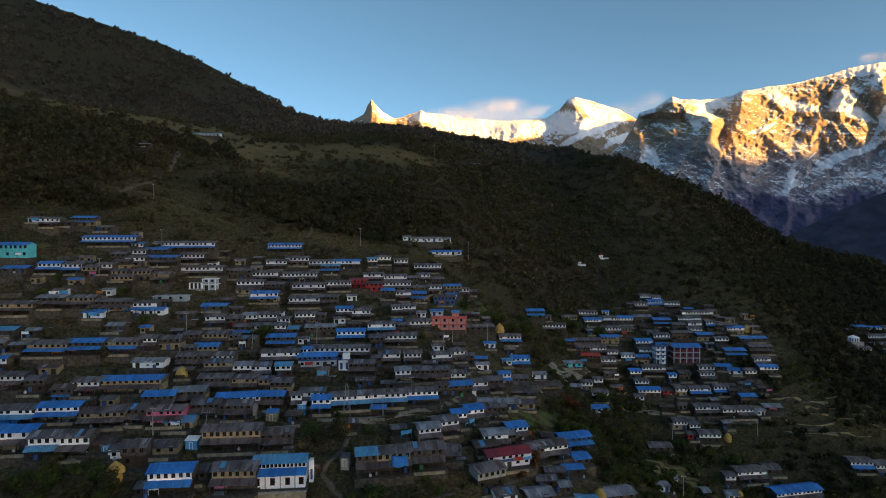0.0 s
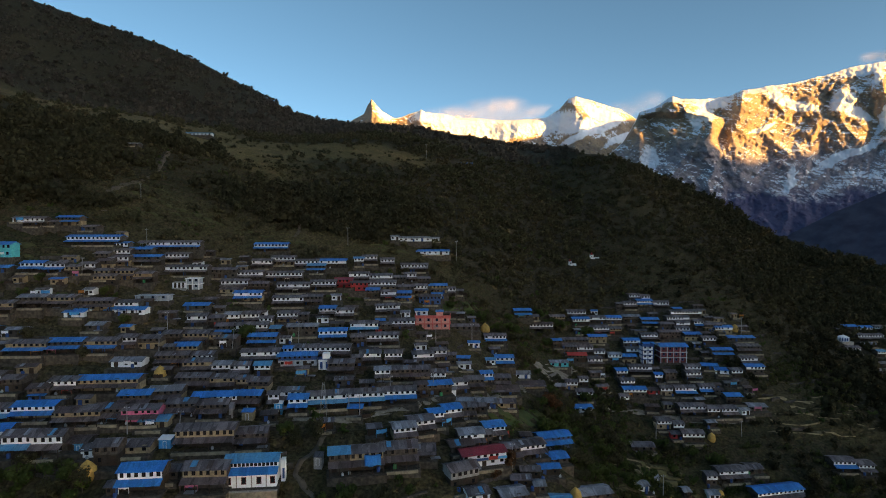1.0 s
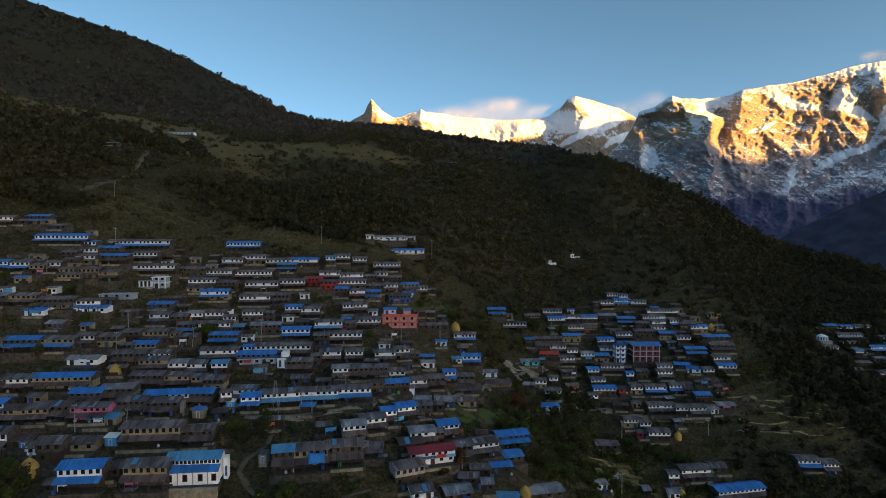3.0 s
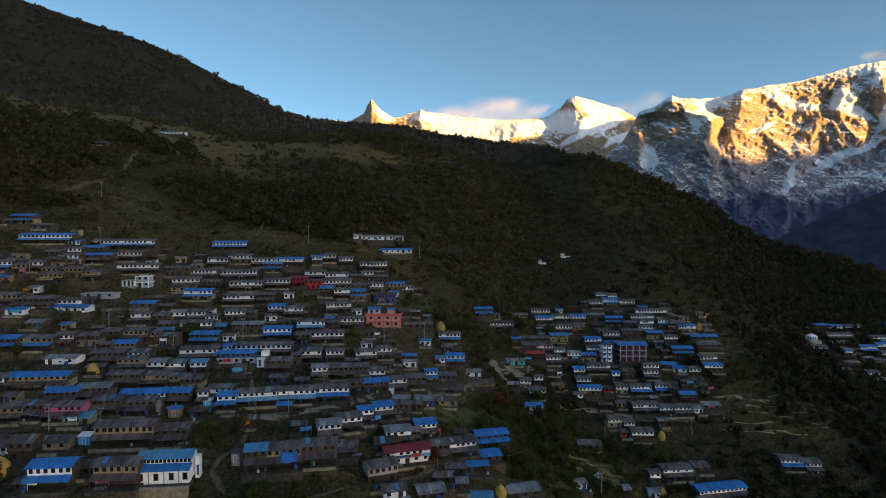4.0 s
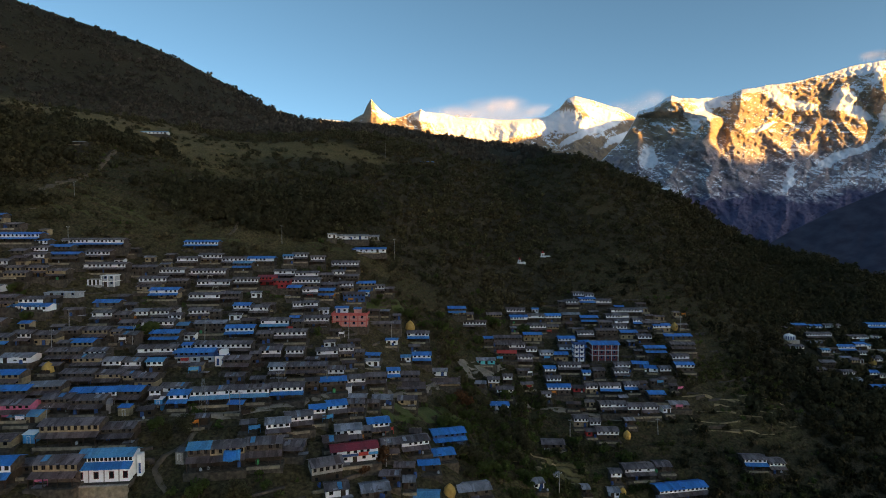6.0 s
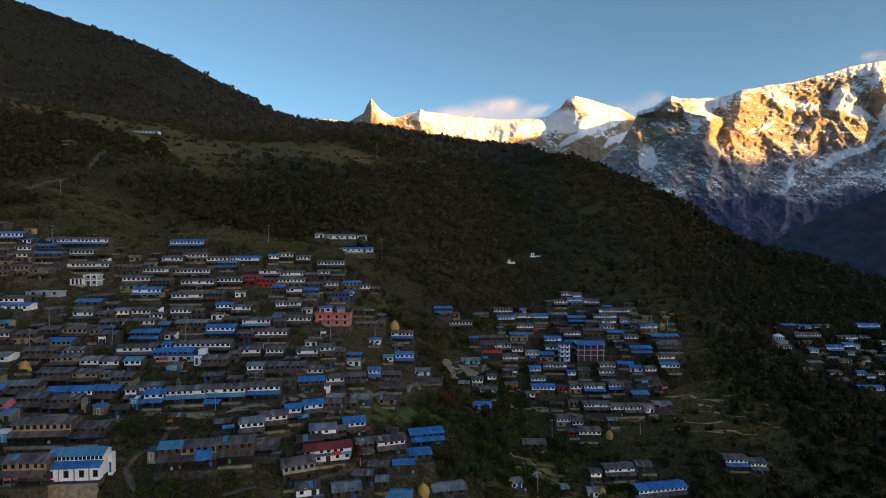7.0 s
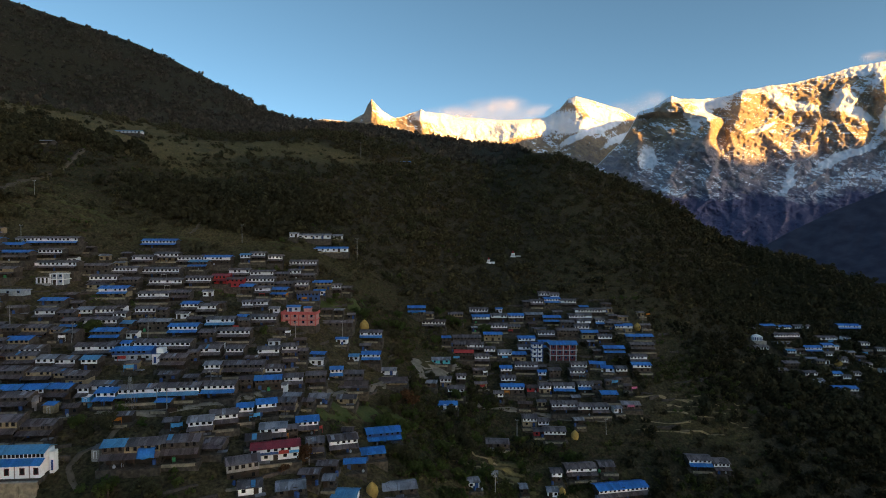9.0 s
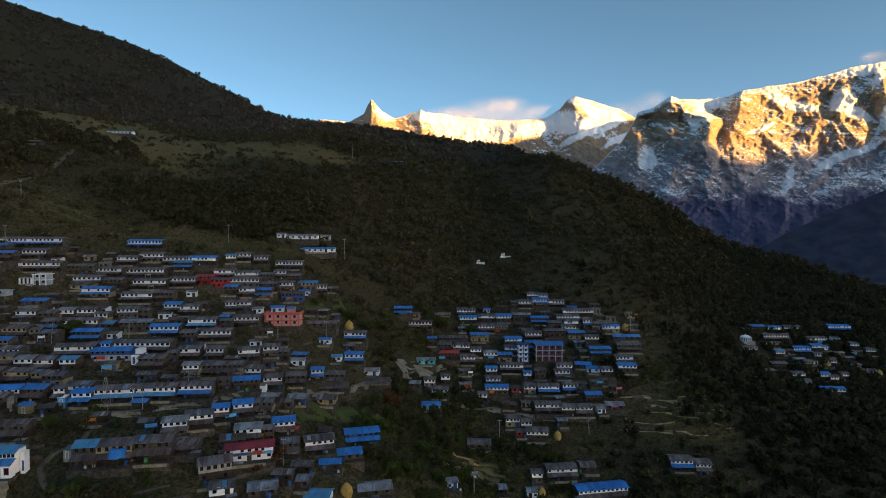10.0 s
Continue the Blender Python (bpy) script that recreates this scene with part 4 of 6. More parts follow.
house(-75.0, 137.8, 14.3, BLUE, OCHRE, GREY)
house(-56.9, 143.3, 7.9, GREY, STONE, GREY)
house(-50.3, 144.8, 6.3, GREY, OCHRE, GREY)
house(-66.1, 133.3, 7.0, BLUE, STONE, GREY)
house(-60.5, 136.3, 7.4, SILVER, STONE, GREY)
house(-51.4, 135.8, 4.7, BLUE, STONE, None)
house(-46.8, 137.3, 5.7, BLUE, WHITE, GREY)
house(-41.5, 138.8, 5.8, BLUE, STONE, GREY)
house(-54.9, 132.3, 6.4, GREY, STONE, GREY)
house(-48.3, 133.3, 7.3, GREY, STONE, GREY)
house(-69.0, 127.8, 5.8, BROWN, STONE, GREY)
house(-62.2, 128.3, 7.9, GREY, PINK, GREY)
house(-72.6, 126.8, 2.4, GREY, OCHRE, None)
house(-58.6, 127.3, 6.0, CYAN, OCHRE, None, 1)
house(-45.2, 122.3, 12.1, GREY, OCHRE, GREY)
house(-36.3, 124.3, 6.8, GREY, STONE, GREY)
house(-62.1, 114.8, 4.8, GREY, STONE, None)
house(-58.8, 118.8, 7.1, GREY, OCHRE, None, 1)
house(-51.9, 108.8, 8.0, BLUE, WHITE, BLUE, lower=DARKSTONE)
house(-48.3, 112.3, 3.3, GREY, STONE, None, 1)
house(-40.4, 110.8, 8.3, GREY, OCHRE, GREY)
house(-56.6, 107.2, 2.4, GREY, DARKSTONE, None, 1)
house(-16.1, 118.3, 4.2, CYAN, STONE, GREY, 2, 5)
house(-10.7, 119.8, 6.9, GREY, OCHRE, GREY, 2, 6)
house(-3.9, 122.3, 7.5, GREY, STONE, GREY, 2, 6)
house(1.6, 126.8, 4.3, GREY, STONE, GREY, 1)
house(-3.6, 131.3, 5.3, SILVER, WHITE, GREY, 2, 12)
house(0.1, 135.3, 6.1, GREY, WHITE, GREY, 2, 14)
house(3.6, 139.8, 3.7, BLUE, WHITE, GREY, 2, 14)
house(7.4, 144.3, 4.7, BLUE, WHITE, GREY, 2, 14)
house(11.7, 148.3, 4.4, GREY, STONE, GREY, 2, 8)
house(12.0, 135.3, 6.0, SILVER, WHITE, GREY, 2, 12)
house(16.2, 137.3, 2.2, GREY, STONE, None, 2, 12)
house(18.1, 143.3, 5.3, BLUE, WHITE, GREY, 2, 14)
house(9.5, 131.8, 5.4, BROWN, STONE, None, 1, 14)
lodge = house(14.4, 128.8, 10.4, MAROON, WHITE, None, 2, 18, lower=WHITE)
part("balcony", boxes("balcony", [(-5.1, 5.1, -2.95, -2.34, 1.62, 1.76)], CONCRETE), lodge)
part("balcony_rail", boxes("balcony_rail", [(-5.1, 0.6, -2.95, -2.89, 1.76, 2.3)], BLUEWALL), lodge, None, "blue painted balcony rail")
part("banner", boxes("banner", [(0.7, 2.9, -2.97, -2.92, 1.7, 2.5)], RED), lodge, None, "red banner hung over the balcony")
part("balcony_rail", boxes("balcony_rail", [(3.0, 5.1, -2.95, -2.89, 1.76, 2.3)], SKYBLUE), lodge, None, "pale blue balcony rail")
house(9.5, 121.3, 6.6, GREY, STONE, None, 2, 18, body=CONCRETE, lower=DARKSTONE, sink=1.2)
house(12.6, 117.2, 4.6, GREY, WHITE, None, 1, 14, deep=4.0)
house(21.8, 135.8, 3.9, GREY, STONE, GREY, 2, 14)
house(27.2, 142.3, 7.0, GREY, WHITE, GREY, 2, 16)
house(35.8, 156.3, 9.1, BLUE, BLUEWALL, BLUE, 2, 18)
house(34.3, 145.8, 5.9, BLUE, STONE, None, 1, 14)
house(20.2, 120.3, 5.8, SILVER, STONE, None, 1, 14)
house(27.2, 126.8, 2.4, SILVER, STONE, None, 1)
house(31.3, 124.3, 5.2, CYAN, WHITE, None, 1)
house(42.0, 136.8, 7.9, SILVER, STONE, None, 1, 16)
house(17.6, 159.8, 5.4, SILVER, STONE, None, 1)
house(23.8, 175.8, 9.9, BROWN, STONE, GREY, 1, 5)
house(34.6, 192.8, 10.3, BROWN, OCHRE, GREY, 1, 5)
house(24.1, 166.8, 5.3, GREY, OCHRE, None, 1)
house(39.9, 248.3, 7.4, BLUE, STONE, BLUE)
house(42.9, 249.3, 8.4, GREY, OCHRE, None, 1)
house(47.6, 245.3, 9.7, BROWN, WHITE, GREY)
house(24.9, 213.3, 8.0, GREY, WHITE, BLUE)
house(26.8, 199.3, 6.3, BLUE, WHITE, BLUE)
house(21.7, 193.8, 3.1, CYAN, WHITE, None, 1)
house(32.8, 197.8, 5.7, SILVER, WHITE, None, 1)
house(67.9, 268.3, 8.5, GREY, WHITE, GREY)
house(57.0, 258.3, 6.4, GREY, OCHRE, None)
house(68.6, 262.8, 7.8, BLUE, WHITE, None)
house(77.2, 266.8, 7.4, GREY, WHITE, None)
house(85.3, 268.3, 7.2, BLUE, WHITE, None)
house(76.2, 258.8, 8.2, GREY, WHITE, GREY)
house(83.5, 259.3, 5.1, GREY, OCHRE, None)
house(52.9, 237.8, 3.5, BLUE, STONE, None)
house(61.6, 244.3, 11.6, GREY, STONE, GREY)
house(73.3, 251.3, 7.9, BLUE, OCHRE, None)
house(65.1, 240.8, 6.7, GREY, WHITE, GREY)
house(58.0, 237.3, 5.6, GREY, STONE, None)
house(71.1, 240.3, 4.5, GREY, WHITE, None)
house(60.2, 232.8, 7.4, RED, STONE, None)
house(67.5, 233.8, 6.0, GREY, WHITE, GREY)
house(50.9, 223.8, 7.1, SILVER, TEAL, None, 1)
house(77.3, 239.3, 5.7, SILVER, WHITE, None)
house(83.3, 238.8, 5.7, BLUE, STONE, None)
house(101.6, 288.3, 5.4, GREY, WHITE, None)
house(106.7, 287.3, 4.3, GREY, WHITE, None)
house(104.7, 283.3, 7.8, BLUE, WHITE, BLUE)
house(96.9, 281.3, 6.1, GREY, WHITE, GREY)
house(112.5, 281.8, 7.5, GREY, WHITE, GREY)
house(91.7, 279.8, 3.0, GREY, STONE, None)
house(121.2, 273.8, 14.9, GREY, WHITE, None)
house(115.4, 268.8, 10.6, GREY, WHITE, GREY)
house(94.0, 269.8, 8.0, SILVER, STONE, None)
house(101.9, 267.3, 7.9, BLUE, STONE, BLUE)
house(108.4, 263.3, 6.2, GREY, STONE, None)
house(115.9, 264.3, 6.5, GREY, WHITE, None)
house(114.0, 259.8, 6.2, GREY, WHITE, GREY)
house(123.7, 265.3, 4.2, GREY, WHITE, BLUE)
house(129.5, 263.3, 7.8, GREY, STONE, None)
house(133.6, 261.8, 7.8, BLUE, WHITE, None)
house(139.3, 257.3, 12.0, BLUE, STONE, None, 1)
house(137.5, 247.8, 9.8, GREY, STONE, GREY)
house(97.2, 255.3, 7.3, GREY, WHITE, GREY)
house(107.1, 256.8, 9.6, GREY, STONE, None)
house(116.4, 254.8, 7.1, BLUE, STONE, None)
house(122.3, 251.8, 6.0, GREY, WHITE, None)
house(87.9, 250.8, 7.4, BLUE, WHITE, None)
house(123.8, 242.8, 8.6, BLUE, STONE, BLUE)
house(132.4, 237.8, 7.1, GREY, WHITE, GREY)
house(86.8, 244.3, 6.3, GREY, WHITE, None)
house(114.9, 233.8, 6.1, BLUE, STONE, None, 1, -12)
house(118.4, 230.8, 5.1, BLUE, WHITE, None, 1, -10)
house(122.6, 228.3, 4.5, GREY, WHITE, None)
house(131.9, 231.8, 7.3, BLUE, WHITE, None)
house(85.4, 231.8, 9.2, GREY, WHITE, GREY)
house(76.8, 228.3, 4.5, BLUE, WHITE, None)
house(77.0, 221.8, 5.5, GREY, WHITE, None)
house(91.0, 226.3, 3.1, BLUE, WHITE, None)
house(96.2, 227.8, 4.5, GREY, STONE, None)
house(106.5, 231.3, 6.2, GREY, WHITE, None)
house(104.8, 227.3, 5.8, GREY, WHITE, GREY)
house(78.1, 216.3, 8.6, BLUE, WHITE, None)
house(72.5, 210.3, 3.3, GREY, WHITE, None)
house(86.1, 218.8, 4.3, BROWN, REDWALL, None, 1)
house(90.7, 217.8, 4.5, GREY, WHITE, None)
house(97.9, 217.8, 7.8, GREY, WHITE, BLUE)
house(106.1, 218.3, 5.6, GREY, WHITE, BLUE)
house(109.7, 215.3, 3.0, BROWN, STONE, None)
house(113.5, 212.3, 5.9, BLUE, STONE, None)
house(95.8, 206.8, 9.4, GREY, WHITE, GREY)
house(102.7, 205.3, 4.5, GREY, WHITE, None)
house(108.3, 205.3, 5.9, GREY, WHITE, GREY)
house(120.5, 208.8, 6.4, SILVER, STONE, None, 1)
house(82.1, 197.8, 4.9, GREY, WHITE, None)
house(86.6, 196.3, 3.7, GREY, WHITE, None)
house(84.4, 192.8, 3.2, GREY, REDWALL, None, 1)
house(89.7, 191.8, 7.2, GREY, WHITE, None)
house(69.8, 182.8, 7.0, GREY, STONE, None, 1)
house(52.9, 209.8, 4.1, GREY, WHITE, None)
house(56.7, 206.3, 5.9, GREY, WHITE, None)
house(47.8, 205.3, 3.7, SILVER, STONE, None, 1)
house(58.6, 215.8, 3.4, GREY, WHITE, None)
house(53.7, 196.3, 6.4, BLUE, WHITE, None, 1)
house(60.8, 156.8, 2.9, SILVER, WHITE, None, 1, 12)
house(75.5, 162.8, 1.9, SILVER, STONE, None, 1)
house(94.6, 175.3, 9.4, GREY, WHITE, GREY, 2, 4)
house(103.7, 179.3, 4.6, GREY, STONE, None, 1, 4)
house(86.6, 171.3, 3.2, GREY, WHITE, None)
house(105.4, 169.3, 15.6, BLUE, WHITE, GREY, 2, 10)
house(84.3, 164.8, 2.9, SILVER, WHITE, None, 1)
house(134.6, 183.3, 6.9, GREY, WHITE, BLUE)
house(141.2, 182.8, 4.9, GREY, WHITE, GREY)
house(227.0, 311.9, 7.4, BLUE, STONE, None)
house(236.7, 314.4, 8.1, BLUE, WHITE, None)
house(232.6, 304.4, 13.2, GREY, WHITE, GREY)
house(249.2, 318.4, 8.8, GREY, WHITE, None)
house(278.5, 323.4, 12.1, BLUE, WHITE, BLUE)
house(255.6, 306.9, 10.0, GREY, WHITE, None)
house(225.8, 295.4, 7.3, SILVER, STONE, None, 1)
house(206.5, 280.4, 6.6, GREY, WHITE, None)
house(239.3, 292.9, 8.4, BLUE, WHITE, BLUE)
house(250.1, 297.9, 5.9, BLUE, WHITE, None)
house(273.4, 303.9, 4.5, GREY, WHITE, None)
house(278.8, 299.4, 5.0, GREY, WHITE, None)
house(233.3, 277.4, 4.1, GREY, OCHRE, None)
house(247.5, 282.4, 4.2, GREY, WHITE, None)
house(218.9, 261.9, 5.7, GREY, WHITE, None)
house(234.0, 266.4, 4.2, BLUE, WHITE, None)
house(237.5, 264.9, 3.7, GREY, WHITE, None)
house(245.5, 269.9, 3.7, GREY, WHITE, None)
house(219.0, 257.9, 6.9, SILVER, WHITE, None, 1)
house(228.5, 252.4, 10.0, BLUE, WHITE, None)
house(214.1, 268.9, 6.9, GREY, STONE, None)
house(223.1, 283.9, 3.9, CYAN, WHITE, None)
house(244.7, 287.9, 4.0, GREY, WHITE, None)
house(204.1, 257.9, 4.1, GREY, STONE, None)
house(-137.2, 183.5, 10.2, BLUE, TEAL, None, sink=-0.5)
house(-132.2, 178.0, 7.4, BLUE, STONE, None, 1)
house(-144.0, 203.5, 4.2, GREY, WHITE, None, 1)
house(-138.0, 203.0, 6.2, GREY, WHITE, GREY)
house(-134.0, 205.5, 4.5, GREY, STONE, None, 1)
house(-123.2, 180.5, 6.6, BLUE, WHITE, BLUE)
house(-117.3, 182.0, 7.0, GREY, WHITE, BLUE)
house(-120.8, 162.0, 10.2, GREY, OCHRE, GREY)
house(-113.0, 166.0, 7.5, SILVER, STONE, GREY)
house(-105.8, 167.5, 8.4, GREY, OCHRE, GREY)
house(-117.7, 154.5, 5.2, CYAN, STONE, None, 1)
house(-102.0, 148.5, 10.1, GREY, OCHRE, BLUE)
house(-93.3, 150.0, 8.6, BLUE, STONE, BLUE)
house(-114.3, 148.0, 2.0, SILVER, STONE, None)
house(-110.2, 143.0, 2.5, BLUE, WHITE, None)
house(-104.1, 138.0, 7.1, GREY, WHITE, GREY)
house(-96.9, 136.5, 4.6, GREY, STONE, None)
house(-84.4, 136.0, 6.2, GREY, WHITE, GREY)
house(-88.6, 133.5, 4.7, BROWN, STONE, None)
house(-88.7, 133.0, 3.4, BLUE, STONE, None, 1)
house(-95.4, 128.0, 9.4, GREY, WHITE, CYAN)
house(-85.7, 128.0, 9.0, BLUE, WHITE, BLUE)
house(-77.1, 126.0, 4.9, BROWN, OCHRE, GREY)
house(-72.4, 126.5, 4.5, GREY, OCHRE, GREY)
house(-96.4, 126.0, 4.5, BLUE, STONE, None, 1)
house(-90.2, 120.5, 8.3, BLUE, WHITE, GREY)
house(-82.1, 118.0, 5.9, GREY, WHITE, CYAN)
house(-75.5, 117.5, 5.9, GREY, WHITE, GREY)
house(-71.8, 119.0, 6.6, BROWN, STONE, None, 1)
house(-66.2, 117.0, 4.2, GREY, WHITE, None, 1)

# ---- single buildings and landmarks ----
def stand(name, x, y, turn=0, lift=0.0):
    ob = new(name)
    ob.matrix_basis = pose(x, y, float(bare(np.array(x), np.array(y))) + lift, 0, 0, turn)
    return ob


def slab_house(x, y, w, deep, floors, walls, trims, label, name, turn=0, high=2.6, stair=None, parapet=True):
    """A flat-roofed concrete house: floors, slabs, columns, windows and a parapet."""
    base = stand(name, x, y, turn)
    tagged(base, label, "house")
    FOOTPRINTS.append((x, y, w / 2 + 1, deep / 2 + 1.5))
    part("plinth", boxes("plinth", [(-w / 2 - 0.4, w / 2 + 0.4, -deep / 2 - 1.0, deep / 2, -2.6, 0)], PAVING), base)
    f = -deep / 2
    for k in range(floors):
        z = k * high
        part("wall", boxes("wall", [(-w / 2, w / 2, f, -f, z, z + high - 0.18)], walls), base)
        part("floor_slab", boxes("floor_slab", [(-w / 2 - 0.45, w / 2 + 0.45, f - 0.75, -f + 0.2, z + high - 0.18, z + high)], trims), base)
        n = max(2, round(w / 2.9))
        for i in range(n):
            at = -w / 2 + (i + 0.5) * w / n
            part("window", BLUE_WINDOW if i or k else DARK_DOOR, base, pose(at, f, z + (0.8 if i or k else 0)))
        for i in range(n + 1):
            part("column", boxes("column", [(-0.13, 0.13, -0.13, 0.13, 0, high - 0.18)], trims), base, pose(-w / 2 - 0.1 + i * (w + 0.2) / n, f - 0.5, z))
    top = floors * high
    if parapet:
        for name_, row in (("parapet", (-w / 2 - 0.45, w / 2 + 0.45, f - 0.75, f - 0.6, top, top + 0.75)), ("parapet", (-w / 2 - 0.45, -w / 2 - 0.3, f - 0.6, -f + 0.2, top, top + 0.75)), ("parapet", (w / 2 + 0.3, w / 2 + 0.45, f - 0.6, -f + 0.2, top, top + 0.75))):
            part(name_, boxes(name_, [row], trims), base)
    if stair:
        at, mat, cap = stair
        part("stair_head", boxes("stair_head", [(at - 1.2, at + 1.2, -0.8, 1.6, top, top + 1.9)], mat), base)
        part("stair_roof", sheeted("stair_roof", 2.9, [(-1.2, 1.75), (0.4, 2.3), (2.0, 1.75)], cap, RNG), base, pose(at, 0, top))
    return base


slab_house(2.0, 199.3, 11.5, 5.0, 2, CREAM, SALMON, "salmon pink two-storey concrete house with flat roof and stair head", "concrete_house", 0, 2.05, (2.4, CREAM, BLUE))
slab_house(-78.4, 193.0, 3.9, 3.6, 2, LIMEWASHED_BLUE, WHITE, "half-finished white concrete house with bare columns", "concrete_house", 4, 1.9, None, False)
slab_house(-85.4, 180.0, 9.6, 3.4, 1, LIMEWASHED_BLUE, LIMEWASHED_BLUE, "long pale blue concrete house on short pillars", "concrete_house", 4, 1.8, None, False)
tall = slab_house(101.5, 239.5, 10.5, 5.0, 3, MAROONWALL, LIMEWASHED_BLUE, "three-storey maroon house with pale columns and blue roof", "tall_house", 0, 2.25, None, False)
part("roof", sheeted("roof", 12.0, [(-4.2, 6.85), (-0.2, 7.9), (3.6, 6.85)], BLUE, RNG), tall)
slab_house(90.8, 239.0, 4.2, 4.0, 4, WHITE, BLUEWALL, "narrow white stair tower with blue floor edges", "stair_tower", 0, 1.85, None, True)

# open frame of raw columns beside the white concrete house
frame_ = tagged(stand("column_frame", -82.4, 191.0, 4), "unfinished white concrete columns standing on a stone base", "building frame")
part("base", boxes("base", [(-2.2, 2.2, -1.6, 1.6, -2.4, 0.1)], CONCRETE), frame_)
for cx in (-1.9, -0.6, 0.7, 1.9):
    part("column", boxes("column", [(-0.2, 0.2, -0.2, 0.2, 0.1, 1.9)], WHITE), frame_, pose(cx, -1.2, 0))
part("beam", boxes("beam", [(-2.2, 2.2, -1.4, 1.4, 1.9, 2.1)], CONCRETE), frame_)

# white dome shrine by the far houses
FOOTPRINTS.append((212.4, 289.5, 8, 12))
dome = tagged(stand("dome_shrine", 212.4, 294.5, 8), "small white domed shrine with ribs on a square base", "shrine")
part("base", boxes("base", [(-4.2, 4.2, -4.2, 4.2, -2.5, 0.5)], CONCRETE), dome)
part("drum", lathe("drum", [(3.5, 0.2), (3.4, 2.4), (3.15, 3.0), (2.6, 3.5), (1.8, 3.9), (0.9, 4.2), (0.25, 4.5)], WHITE, 20), dome)
for k in range(7):
    a = radians(200 + k * 23.3)
    part("niche", framed("niche", 0.95, 2.3, WHITE, BLUEWALL, 0.09), dome, pose(3.47 * math.cos(a), 3.47 * math.sin(a), 0.72, 0, 0, math.degrees(a) + 90))
dome.matrix_basis = dome.matrix_basis @ Matrix.Scale(0.78, 4)
part("finial", lathe("finial", [(0.3, 4.5), (0.16, 5.1), (0.03, 5.5)], CONCRETE, 8), dome)


def shrine(x, y, s):
    base = tagged(stand("hill_shrine", x, y), "little white hillside shrine with a red pointed top", "shrine")
    part("step", boxes("step", [(-1.7 * s, 1.7 * s, -1.3 * s, 1.3 * s, -1.2, 0.5 * s)], WHITE), base)
    part("body", boxes("body", [(-0.95 * s, 0.95 * s, -0.9 * s, 0.9 * s, 0.5 * s, 2.0 * s)], WHITE), base)
    part("cornice", boxes("cornice", [(-1.15 * s, 1.15 * s, -1.1 * s, 1.1 * s, 2.0 * s, 2.2 * s)], WHITE), base)
    part("doorway", framed("doorway", 0.7 * s, 1.1 * s, WHITE, PANE, 0.08), base, pose(0, -0.9 * s, 0.55 * s))
    part("spire", lathe("spire", [(0.95 * s, 2.2 * s), (0.55 * s, 2.8 * s), (0.1, 3.9 * s)], REDWALL, 8), base)
    part("side_wall", boxes("side_wall", [(1.8 * s, 4.6 * s, -0.25, 0.25, -1.0, 0.7 * s)], WHITE), base)


shrine(76.0, 317.8, 0.75)
shrine(90.5, 327.8, 0.95)
FOOTPRINTS += [(76.0, 315.0, 4, 7), (90.5, 325.0, 5, 8)]

# white gate house with blue doors beside the large blue-roofed house
gate = tagged(stand("gate_house", -27.6, 159.5, 5), "white two-storey gate house with tall blue doors", "gate house")
part("body", boxes("body", [(-1.6, 1.6, -1.5, 1.5, -1.5, 2.9)], WHITE), gate)
part("upper_room", boxes("upper_room", [(-0.5, 1.4, -1.2, 1.3, 2.9, 4.3)], WHITE), gate)
part("cornice", boxes("cornice", [(-1.75, 1.75, -1.65, 1.65, 2.78, 2.92)], BLUEWALL), gate)
for cx in (-0.8, 0.75):
    part("door", framed("door", 0.9, 2.0, WHITE, BLUEWALL, 0.1), gate, pose(cx, -1.5, 0.2))


def kiosk(x, y, w, mat, roof_mat, label, high=2.0):
    base = tagged(stand("outhouse", x, y, RNG.uniform(-6, 6)), label, "outhouse")
    FOOTPRINTS.append((x, y, w / 2 + 0.4, 1.4))
    part("wall", boxes("wall", [(-w / 2, w / 2, -0.9, 0.9, -1.4, high)], mat), base)
    part("door", framed("door", 0.75, 1.6, WHITE, mat, 0.08), base, pose(0, -0.9, 0.05))
    part("roof", sheeted("roof", w + 0.35, [(-1.15, high), (1.15, high + 0.35)], roof_mat, RNG), base)


kiosk(-53.2, 120.2, 2.5, SKYBLUE, WHITE, "bright blue and white tin outhouse")
kiosk(-34.1, 137.2, 1.9, SKYBLUE, WHITE, "bright blue and white tin outhouse")
kiosk(-69.6, 117.4, 1.8, CYAN, CYAN, "pale blue tin outhouse")
kiosk(-20.6, 119.2, 1.7, CONCRETE, GREY, "small grey concrete outhouse")
kiosk(8.2, 156.7, 2.0, WHITE, SILVER, "small white outhouse with blue door")
kiosk(-40.0, 132.7, 2.6, OCHRE, BLUE, "ochre outhouse with blue tin roof")
kiosk(-30.1, 139.2, 3.2, BLUEWALL, WHITE, "blue tin outhouse with pale roof")
kiosk(67.5, 164.0, 1.8, SILVER, SILVER, "small zinc sheet outhouse on a terrace")
kiosk(98.0, 164.5, 2.0, SILVER, SILVER, "small zinc sheet outhouse on a terrace")

# barrel-roofed store
store = tagged(stand("barrel_store", -45.6, 133.8, 5), "small store with a rounded pale zinc roof", "store")
part("wall", boxes("wall", [(-1.7, 1.7, -1.2, 1.2, -1.5, 1.7)], CONCRETE), store)
part("roof", prism("roof", [(1.35 * math.cos(radians(a)), 1.65 + 1.1 * math.sin(radians(a))) for a in range(0, 181, 20)], -1.8, 1.8, SILVER), store)

